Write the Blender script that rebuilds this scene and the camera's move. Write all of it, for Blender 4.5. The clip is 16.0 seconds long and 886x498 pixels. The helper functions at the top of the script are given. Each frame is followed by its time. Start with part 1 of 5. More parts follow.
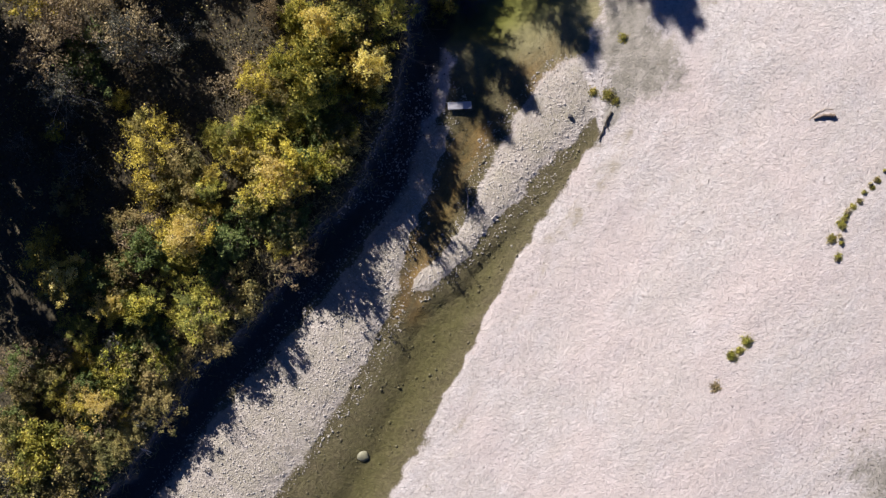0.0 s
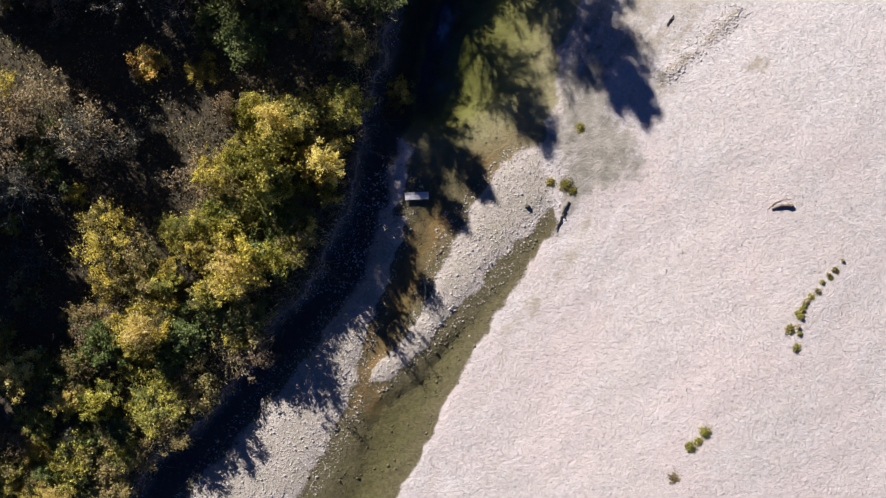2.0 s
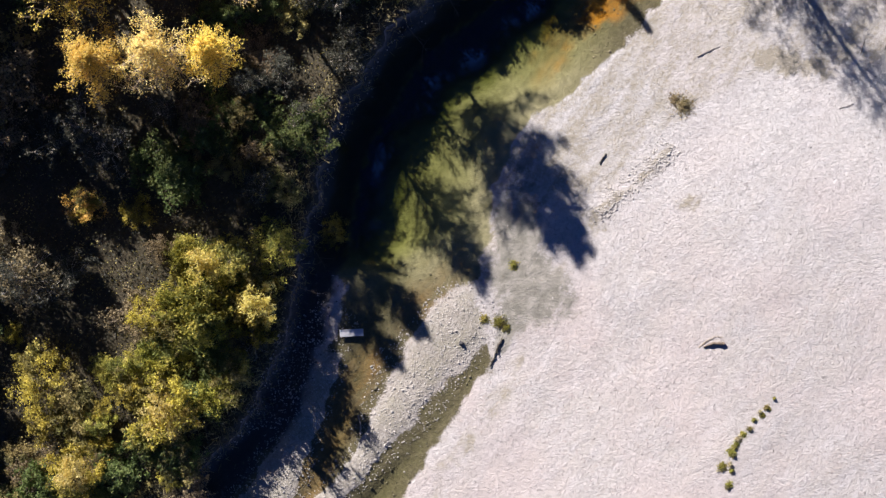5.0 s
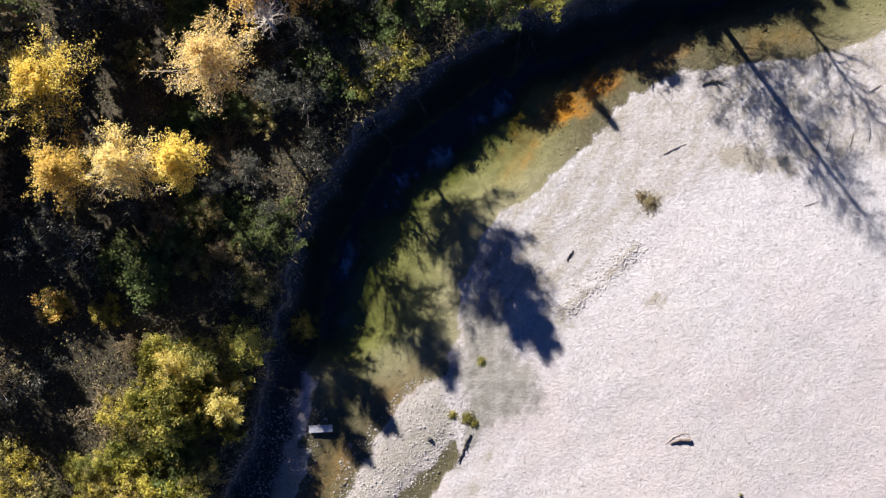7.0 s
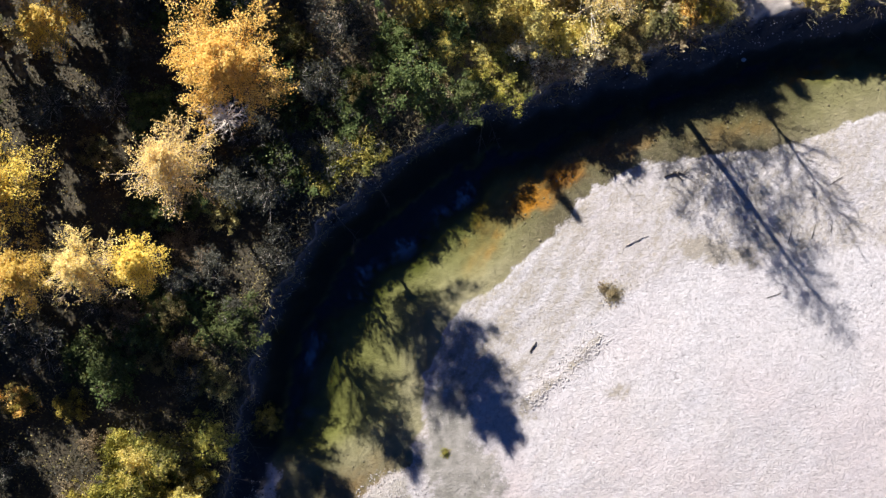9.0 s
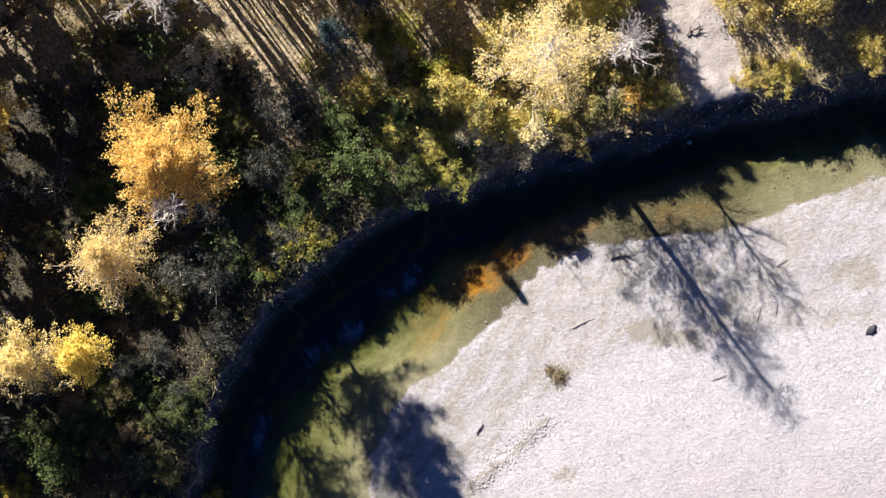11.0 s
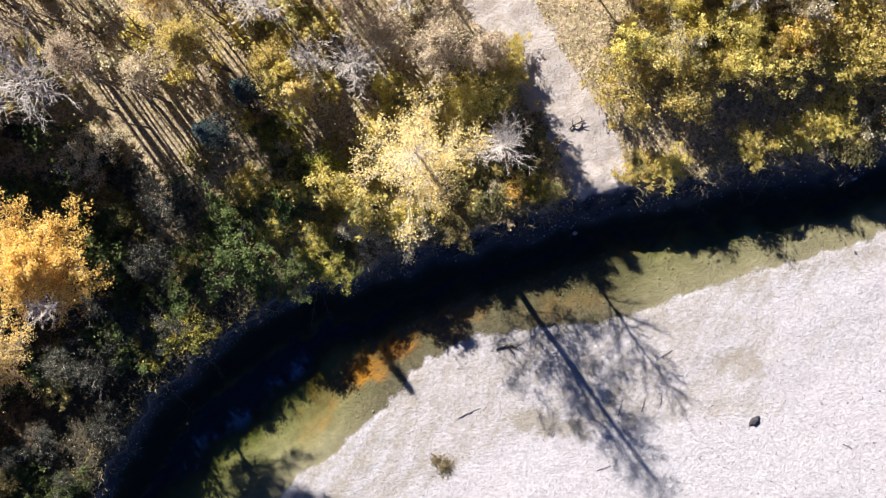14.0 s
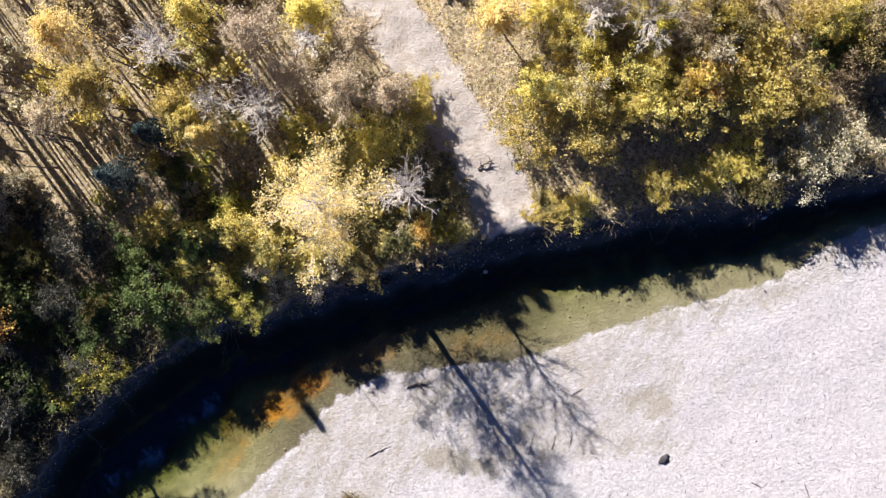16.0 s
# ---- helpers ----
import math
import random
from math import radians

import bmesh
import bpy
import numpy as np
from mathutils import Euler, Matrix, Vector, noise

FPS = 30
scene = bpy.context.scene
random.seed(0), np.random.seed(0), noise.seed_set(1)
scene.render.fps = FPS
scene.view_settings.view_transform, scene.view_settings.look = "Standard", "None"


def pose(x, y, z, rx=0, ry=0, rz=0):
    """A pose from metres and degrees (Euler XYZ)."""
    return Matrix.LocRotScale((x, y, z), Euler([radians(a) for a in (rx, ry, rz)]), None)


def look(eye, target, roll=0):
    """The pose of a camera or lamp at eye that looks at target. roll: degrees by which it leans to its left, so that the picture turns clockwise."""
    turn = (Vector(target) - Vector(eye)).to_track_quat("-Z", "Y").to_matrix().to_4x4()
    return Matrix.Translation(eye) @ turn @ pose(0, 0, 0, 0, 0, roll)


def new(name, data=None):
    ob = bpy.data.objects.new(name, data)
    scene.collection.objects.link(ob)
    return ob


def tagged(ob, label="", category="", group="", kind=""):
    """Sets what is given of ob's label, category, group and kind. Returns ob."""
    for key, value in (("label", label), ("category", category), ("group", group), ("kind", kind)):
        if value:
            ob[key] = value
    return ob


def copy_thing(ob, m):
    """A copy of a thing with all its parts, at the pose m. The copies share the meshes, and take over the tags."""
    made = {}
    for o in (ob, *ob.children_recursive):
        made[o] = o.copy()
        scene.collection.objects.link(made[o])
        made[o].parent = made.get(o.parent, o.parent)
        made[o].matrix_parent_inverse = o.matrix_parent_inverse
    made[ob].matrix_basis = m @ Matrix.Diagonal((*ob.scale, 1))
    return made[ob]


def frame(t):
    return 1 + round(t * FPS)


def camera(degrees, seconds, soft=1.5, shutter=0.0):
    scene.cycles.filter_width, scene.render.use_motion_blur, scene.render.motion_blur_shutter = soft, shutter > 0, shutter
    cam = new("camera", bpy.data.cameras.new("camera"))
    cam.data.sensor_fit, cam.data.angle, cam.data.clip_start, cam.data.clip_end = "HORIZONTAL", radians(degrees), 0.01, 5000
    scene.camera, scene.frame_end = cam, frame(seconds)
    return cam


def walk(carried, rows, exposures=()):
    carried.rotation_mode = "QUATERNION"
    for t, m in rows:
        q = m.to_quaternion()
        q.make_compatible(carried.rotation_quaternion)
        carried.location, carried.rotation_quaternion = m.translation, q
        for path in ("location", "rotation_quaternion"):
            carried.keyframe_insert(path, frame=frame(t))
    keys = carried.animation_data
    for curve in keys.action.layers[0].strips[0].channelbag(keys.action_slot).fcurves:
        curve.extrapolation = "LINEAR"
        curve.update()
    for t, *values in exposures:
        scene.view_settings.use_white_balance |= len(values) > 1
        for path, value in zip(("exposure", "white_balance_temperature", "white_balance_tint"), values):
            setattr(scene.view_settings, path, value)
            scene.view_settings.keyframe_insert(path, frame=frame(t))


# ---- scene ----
cam = camera(35.0, 16.0, soft=1.35)
# seconds, x, y, z, and the turn in degrees of a camera that looks straight down with +y up in the picture
PATH = [
    (0.0, 0.00, 0.00, 88.80, -0.23, 0.81, -0.00),
    (0.5, 0.85, 1.39, 88.71, -0.24, 0.95, -0.10),
    (1.0, 1.76, 2.86, 88.60, -0.22, 1.09, -0.15),
    (1.5, 2.63, 4.23, 88.56, -0.20, 1.22, -0.18),
    (2.0, 3.51, 5.57, 88.60, -0.15, 1.34, -0.23),
    (2.5, 4.36, 6.93, 88.65, -0.10, 1.43, -0.26),
    (3.0, 5.19, 8.28, 88.70, -0.06, 1.50, -0.28),
    (3.5, 6.00, 9.65, 88.77, -0.03, 1.55, -0.30),
    (4.0, 6.77, 11.04, 88.88, -0.01, 1.58, -0.32),
    (6.5, 9.82, 18.32, 89.30, 0.15, 1.66, -0.43),
    (7.0, 10.30, 19.89, 89.46, 0.12, 1.67, -0.47),
    (7.5, 10.77, 21.51, 89.54, 0.07, 1.67, -0.52),
    (8.0, 11.31, 23.12, 89.57, -0.01, 1.66, -0.60),
    (8.5, 11.96, 24.66, 89.61, -0.10, 1.66, -0.65),
    (9.0, 12.70, 26.16, 89.65, -0.17, 1.67, -0.68),
    (11.5, 17.31, 33.04, 89.80, -0.48, 1.73, -0.81),
    (12.0, 18.45, 34.25, 89.88, -0.54, 1.74, -0.84),
    (12.5, 19.66, 35.33, 89.99, -0.57, 1.77, -0.81),
    (13.0, 21.01, 36.33, 90.00, -0.62, 1.82, -0.75),
    (13.5, 22.46, 37.24, 89.93, -0.72, 1.88, -0.72),
    (14.0, 23.90, 38.10, 89.88, -0.85, 1.92, -0.69),
    (14.5, 25.29, 38.92, 89.88, -1.01, 1.92, -0.67),
    (15.0, 26.64, 39.73, 89.87, -1.16, 1.89, -0.68),
    (15.5, 27.96, 40.54, 89.82, -1.30, 1.83, -0.69),
    (16.0, 29.37, 41.36, 89.75, -1.40, 1.75, -0.69),
]
walk(cam, [(t, pose(x, y, z, rx, ry, rz)) for t, x, y, z, rx, ry, rz in PATH],
     exposures=[(0.0, 0.97, 6330, 16), (4.0, 1.03, 6280, 16), (6.5, 1.14, 6100, 15), (9.0, 1.19, 6100, 15), (11.5, 1.24, 6080, 16), (16.0, 1.23, 6070, 16)])

# ---- daylight: low autumn sun from the upper left, clear sky ----
ELEV = 28.0
SUN_XY = (0.575, -0.818)          # the way the shadows fall on the ground
world = bpy.data.worlds.new("sky")
scene.world = world
world.use_nodes = True
wn = world.node_tree
sky = wn.nodes.new("ShaderNodeTexSky")
sky.sky_type, sky.sun_disc = "NISHITA", False
sky.altitude, sky.air_density, sky.dust_density = 5000.0, 0.22, 0.0
sky.ozone_density = 10.0
sky.sun_elevation, sky.sun_rotation = radians(ELEV), math.atan2(-SUN_XY[0], -SUN_XY[1])
wn.links.new(sky.outputs[0], wn.nodes["Background"].inputs[0])
wn.nodes["Background"].inputs[1].default_value = 0.12
sun = new("sun", bpy.data.lights.new("sun", "SUN"))
sun.data.energy, sun.data.angle, sun.data.color = 5.0, radians(0.53), (1.0, 0.94, 0.86)
flat_x, flat_y, drop = SUN_XY[0] * math.cos(radians(ELEV)), SUN_XY[1] * math.cos(radians(ELEV)), -math.sin(radians(ELEV))
sun.matrix_world = look((0, 0, 60), (flat_x, flat_y, 60 + drop))


# ---- materials ----
class Nodes:
    """A small writer of node materials."""

    def __init__(self, name):
        self.mat = bpy.data.materials.new(name)
        self.mat.use_nodes = True
        self.tree = self.mat.node_tree
        self.tree.nodes.clear()
        self.out = self.tree.nodes.new("ShaderNodeOutputMaterial")

    def add(self, kind, props=None, **inputs):
        n = self.tree.nodes.new("ShaderNode" + kind)
        for k, v in (props or {}).items():
            setattr(n, k, v)
        for k, v in inputs.items():
            self.put(n.inputs[int(k[1:]) if k[0] == "i" and k[1:].isdigit() else k.replace("_", " ")], v)
        return n

    def put(self, socket, v):
        if isinstance(v, bpy.types.NodeSocket):
            self.tree.links.new(v, socket)
        elif isinstance(v, (tuple, list)) and len(v) == 3 and socket.type == "RGBA":
            socket.default_value = (*v, 1)
        else:
            socket.default_value = v

    def coords(self):
        return self.add("NewGeometry").outputs["Position"]

    def noise(self, scale, detail=4.0, rough=0.6, vector=None, color=False):
        n = self.add("TexNoise", Scale=scale, Detail=detail, Roughness=rough)
        self.put(n.inputs["Vector"], vector or self.coords())
        return n.outputs["Color" if color else "Fac"]

    def voronoi(self, scale, feature="F1", out="Distance", vector=None, randomness=1.0):
        n = self.add("TexVoronoi", {"feature": feature}, Scale=scale, Randomness=randomness)
        self.put(n.inputs["Vector"], vector or self.coords())
        return n.outputs[out]

    def ramp(self, fac, stops):
        n = self.add("ValToRGB", Fac=fac)
        e = n.color_ramp.elements
        while len(e) < len(stops):
            e.new(0.5)
        for el, (p, col) in zip(e, stops):
            el.position = p
            el.color = (*(col if isinstance(col, tuple) else (col,) * 3), 1)
        return n.outputs[0]

    def mix(self, fac, a, b, blend="MIX"):
        n = self.add("Mix", {"data_type": "RGBA", "blend_type": blend})
        self.put(n.inputs[0], fac), self.put(n.inputs[6], a), self.put(n.inputs[7], b)
        return n.outputs[2]

    def math(self, op, a, b=0.0, clamp=False):
        n = self.add("Math", {"operation": op, "use_clamp": clamp}, i0=a, i1=b)
        return n.outputs[0]

    def attr(self, name):
        n = self.add("Attribute", {"attribute_name": name})
        s = self.add("SeparateColor", Color=n.outputs["Color"])
        return s.outputs[0], s.outputs[1], s.outputs[2]

    def done(self, shader):
        self.tree.links.new(shader, self.out.inputs[0])
        return self.mat

    def principled(self, color, rough=0.8, bump=None, strength=0.3, dist=0.05, spec=0.3, metallic=0.0):
        p = self.add("BsdfPrincipled", Base_Color=color, Roughness=rough, Metallic=metallic)
        p.inputs["Specular IOR Level"].default_value = spec
        if bump is not None:
            self.put(p.inputs["Normal"], self.add("Bump", Strength=strength, Distance=dist, Height=bump).outputs[0])
        return p.outputs[0]


def soft_mask(n, m, wobble, lo=0.35, hi=0.65):
    """A mask with a ragged edge."""
    v = n.math("ADD", m, n.math("MULTIPLY", n.math("SUBTRACT", wobble, 0.5), 0.9))
    r = n.add("MapRange", {"interpolation_type": "SMOOTHSTEP"}, Value=v, From_Min=lo, From_Max=hi)
    return r.outputs[0]


def ground_material():
    n = Nodes("river ground")
    forest, silt, tan = n.attr("zone_land")
    bed, rust, track = n.attr("zone_bed")
    pool, face, shoal = n.attr("zone_more")
    big, mid, fine = n.noise(0.22, 3), n.noise(1.3, 5), n.noise(9.0, 4)
    # cobbles and pebbles of pale limestone
    cells = n.voronoi(6.0, out="Color")
    pebble = n.voronoi(19.0, out="Color")
    tone = n.add("SeparateColor", Color=cells).outputs[0]
    tone2 = n.add("SeparateColor", Color=pebble).outputs[1]
    stone = n.ramp(tone, [(0.0, (0.38, 0.344, 0.331)), (0.3, (0.48, 0.452, 0.434)), (0.6, (0.53, 0.494, 0.473)), (0.86, (0.60, 0.568, 0.550)), (1.0, (0.43, 0.361, 0.327))])
    stone = n.mix(0.40, stone, n.ramp(tone2, [(0.0, (0.40, 0.361, 0.344)), (0.5, (0.54, 0.512, 0.494)), (1.0, (0.62, 0.593, 0.576))]))
    stone = n.mix(n.ramp(big, [(0.35, 0.0), (0.7, 0.30)]), stone, (0.52, 0.469, 0.430))
    stone = n.mix(n.ramp(mid, [(0.52, 0.0), (0.75, 0.35)]), stone, (0.45, 0.417, 0.387))
    flow = n.add("Mapping", {"vector_type": "TEXTURE"}, Vector=n.coords(), Rotation=(0, 0, radians(54)), Scale=(2.4, 0.75, 1.0)).outputs[0]
    drift = n.noise(0.9, 6, 0.62, flow)
    stone = n.mix(n.ramp(drift, [(0.42, 0.0), (0.62, 0.42)]), stone, (0.47, 0.425, 0.375))
    stone = n.mix(n.ramp(drift, [(0.30, 0.40), (0.42, 0.0)]), stone, (0.62, 0.59, 0.575))
    stone = n.mix(n.ramp(n.noise(0.16, 3, 0.5), [(0.42, 0.0), (0.62, 0.5)]), stone, (0.56, 0.475, 0.445))
    upstream = n.add("MapRange", {"interpolation_type": "SMOOTHSTEP"}, Value=n.add("SeparateXYZ", Vector=n.coords()).outputs[1], From_Min=8.0, From_Max=24.0, To_Max=0.55).outputs[0]
    stone = n.mix(upstream, stone, n.mix(tone, (0.44, 0.428, 0.42), (0.60, 0.588, 0.58)))
    # dark noise specks painted in for the shade between cobbles
    stone = n.mix(n.ramp(n.noise(4.2, 7, 0.8), [(0.33, 0.85), (0.47, 0.0)]), stone, (0.27, 0.245, 0.225))
    dome = n.math("SUBTRACT", 1.0, n.voronoi(5.2))
    dome2 = n.math("SUBTRACT", 1.0, n.voronoi(19.0))
    relief = n.math("ADD", n.math("MULTIPLY", dome, 0.32), n.math("MULTIPLY", dome2, 0.2))
    relief = n.math("ADD", relief, n.math("ADD", n.math("MULTIPLY", n.noise(3.4, 8, 0.78), 2.3), n.math("MULTIPLY", n.noise(3.0, 3, 0.6, flow), 0.5)))
    # silt, dry grass, forest litter, wheel track, wet bed
    silt_c = n.mix(n.ramp(mid, [(0.35, 0.0), (0.65, 1.0)]), (0.21, 0.20, 0.165), (0.36, 0.335, 0.29))
    silt_c = n.mix(n.ramp(fine, [(0.6, 0.0), (0.75, 0.5)]), silt_c, (0.16, 0.165, 0.08))
    tan_c = n.mix(fine, (0.23, 0.20, 0.125), (0.40, 0.355, 0.275))
    leafy = n.add("SeparateColor", Color=n.voronoi(7.0, out="Color"))
    litter = n.ramp(leafy.outputs[0], [(0.0, (0.20, 0.145, 0.085)), (0.4, (0.38, 0.285, 0.17)), (0.7, (0.50, 0.40, 0.25)), (0.86, (0.60, 0.48, 0.24)), (1.0, (0.56, 0.48, 0.37))])
    litter = n.mix(n.ramp(mid, [(0.45, 0.0), (0.66, 0.55)]), litter, (0.20, 0.185, 0.075))
    litter = n.mix(n.ramp(fine, [(0.45, 0.0), (0.8, 0.5)]), litter, (0.40, 0.32, 0.21))
    # shade of the wood painted in: litter goes near-black to the south-west
    floor_at = n.add("SeparateXYZ", Vector=n.coords())
    sunny = n.add("MapRange", {"interpolation_type": "SMOOTHSTEP"}, Value=n.math("ADD", floor_at.outputs[1], n.math("MULTIPLY", floor_at.outputs[0], 0.35)), From_Min=35.0, From_Max=42.0).outputs[0]
    litter = n.mix(n.math("SUBTRACT", 0.9, n.math("MULTIPLY", sunny, 0.9)), litter, (0.045, 0.040, 0.026))
    track_c = n.mix(fine, (0.40, 0.35, 0.29), (0.62, 0.565, 0.50))
    track_c = n.mix(n.ramp(mid, [(0.42, 0.0), (0.66, 0.6)]), track_c, (0.33, 0.265, 0.195))
    bed_c = n.mix(n.ramp(tone, [(0.0, 0.2), (1.0, 0.9)]), (0.085, 0.072, 0.04), (0.17, 0.145, 0.085))
    silty = n.mix(fine, (0.29, 0.26, 0.145), (0.40, 0.365, 0.215))
    bed_c = n.mix(pool, bed_c, silty)
    bed_c = n.mix(n.ramp(mid, [(0.35, 0.0), (0.65, 0.45)]), bed_c, (0.13, 0.122, 0.055))
    rust_c = n.mix(n.ramp(drift, [(0.4, 0.0), (0.6, 1.0)]), n.mix(fine, (0.48, 0.17, 0.010), (0.56, 0.25, 0.025)), (0.13, 0.055, 0.012))
    streak = n.math("ADD", n.math("MULTIPLY", drift, 0.55), n.math("MULTIPLY", n.noise(3.2, 5, 0.7), 0.45))
    col = n.mix(n.math("MULTIPLY", soft_mask(n, tan, n.math("ADD", n.math("MULTIPLY", n.math("SUBTRACT", streak, 0.5), 2.2), 0.5), 0.25, 0.85), 0.8), stone, tan_c)
    shoal_c = n.mix(n.ramp(n.noise(0.7, 4), [(0.35, 0.0), (0.65, 1.0)]), n.mix(tone, (0.26, 0.235, 0.20), (0.50, 0.455, 0.395)), n.mix(tone2, (0.22, 0.205, 0.145), (0.40, 0.37, 0.29)))
    col = n.mix(n.math("MULTIPLY", shoal, 0.85), col, shoal_c)
    col = n.mix(soft_mask(n, silt, n.math("ADD", n.math("MULTIPLY", n.math("SUBTRACT", streak, 0.5), 2.0), 0.5), 0.25, 0.75), col, silt_c)
    col = n.mix(soft_mask(n, bed, fine, 0.3, 0.7), col, bed_c)
    col = n.mix(n.math("MULTIPLY", rust, n.math("ADD", 0.45, n.math("MULTIPLY", mid, 0.9)), True), col, rust_c)
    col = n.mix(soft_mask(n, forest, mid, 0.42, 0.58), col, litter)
    # one near-black earth tone over the whole bank face
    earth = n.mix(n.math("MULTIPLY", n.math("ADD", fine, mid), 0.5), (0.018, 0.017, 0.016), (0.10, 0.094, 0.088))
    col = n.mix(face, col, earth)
    col = n.mix(soft_mask(n, track, mid, 0.3, 0.75), col, track_c)
    relief = n.math("ADD", relief, n.math("MULTIPLY", fine, 0.6))
    return n.done(n.principled(col, 0.85, relief, 0.55, 0.085, 0.2))


def water_material():
    n = Nodes("clear river water")
    a = n.add("Attribute", {"attribute_name": "depth"})
    d = a.outputs["Fac"]
    chan = [n.math("POWER", math.exp(-k), d) for k in (0.45, 0.385, 0.74)]
    comb = n.add("CombineColor", Red=chan[0], Green=chan[1], Blue=chan[2])
    clear = n.add("BsdfTransparent", Color=comb.outputs[0])
    ripple = n.add("TexNoise", Scale=5.0, Detail=3.0, Roughness=0.6, Vector=n.coords())
    bump = n.add("Bump", Strength=0.25, Distance=0.03, Height=ripple.outputs["Fac"])
    gloss = n.add("BsdfGlossy", Roughness=0.04, Color=(1, 1, 1), Normal=bump.outputs[0])
    face = n.add("LayerWeight", Blend=0.5, Normal=bump.outputs[0]).outputs["Facing"]
    fres = n.math("ADD", 0.025, n.math("MULTIPLY", 0.975, n.math("POWER", face, 5.0)), True)
    # reflected sky blue painted into the deep water as a diffuse tint
    sky_blue = n.add("BsdfDiffuse", Color=(0.005, 0.018, 0.08))
    deep = n.add("MapRange", {"interpolation_type": "SMOOTHSTEP"}, Value=d, From_Min=0.9, From_Max=3.0, To_Max=0.3).outputs[0]
    body = n.add("MixShader", i0=deep, i1=clear.outputs[0], i2=sky_blue.outputs[0])
    mix = n.add("MixShader", i0=fres, i1=body.outputs[0], i2=gloss.outputs[0])
    return n.done(mix.outputs[0])


def leaf_material(name, a, b, c, clear=0.35, vary=0.36, patch=None):
    """Leaves: three tones by leaf, patches over the whole crown, some light shining through."""
    n = Nodes(name)
    rnd = n.add("NewGeometry").outputs["Random Per Island"]
    ob = n.add("ObjectInfo").outputs["Random"]
    clump = n.noise(1.4, 3, 0.6)
    key = n.math("ADD", n.math("MULTIPLY", rnd, 0.42), n.math("MULTIPLY", n.math("SUBTRACT", clump, 0.32), 1.5), True)
    tone = n.ramp(key, [(0.05, a), (0.45, b), (0.9, c)])
    if patch:
        tone = n.mix(n.ramp(n.noise(0.75, 2, 0.5), [(0.50, 0.0), (0.60, 0.85)]), tone, n.mix(rnd, tuple(0.45 * v for v in patch), patch))
    hsv = n.add("HueSaturation", Color=tone, Value=n.math("ADD", 1.0 - vary / 2, n.math("MULTIPLY", ob, vary)), Hue=n.math("ADD", 0.49, n.math("MULTIPLY", ob, 0.02)))
    p = n.add("BsdfPrincipled", Base_Color=hsv.outputs[0], Roughness=0.6)
    p.inputs["Specular IOR Level"].default_value = 0.25
    t = n.add("BsdfTranslucent", Color=hsv.outputs[0])
    return n.done(n.add("MixShader", i0=clear, i1=p.outputs[0], i2=t.outputs[0]).outputs[0])


def bark_material(name, dark, light, scale=6.0):
    n = Nodes(name)
    f = n.noise(scale, 5)
    col = n.mix(f, dark, light)
    col = n.mix(n.ramp(n.noise(1.1, 3), [(0.45, 0.0), (0.7, 0.5)]), col, dark)
    return n.done(n.principled(col, 0.85, f, 0.5, 0.02, 0.2))


def rock_material(name, dark, light, wet=0.8):
    n = Nodes(name)
    f, g = n.noise(7.0, 6), n.noise(1.7, 3)
    rnd = n.add("NewGeometry").outputs["Random Per Island"]
    ob = n.add("ObjectInfo").outputs["Random"]
    col = n.mix(n.math("MULTIPLY", n.math("ADD", rnd, n.math("ADD", f, ob)), 0.36), dark, light)
    col = n.mix(n.ramp(g, [(0.5, 0.0), (0.75, 0.3)]), col, dark)
    return n.done(n.principled(col, wet, f, 0.4, 0.03, 0.3))


def wood_material(name, dark, light, stretch=(1.0, 14.0, 14.0)):
    n = Nodes(name)
    tc = n.add("TexCoord").outputs["Object"]
    mp = n.add("Mapping", Vector=tc, Scale=stretch).outputs[0]
    f = n.noise(2.0, 6, 0.65, mp)
    col = n.mix(f, dark, light)
    return n.done(n.principled(col, 0.75, f, 0.5, 0.01, 0.25))


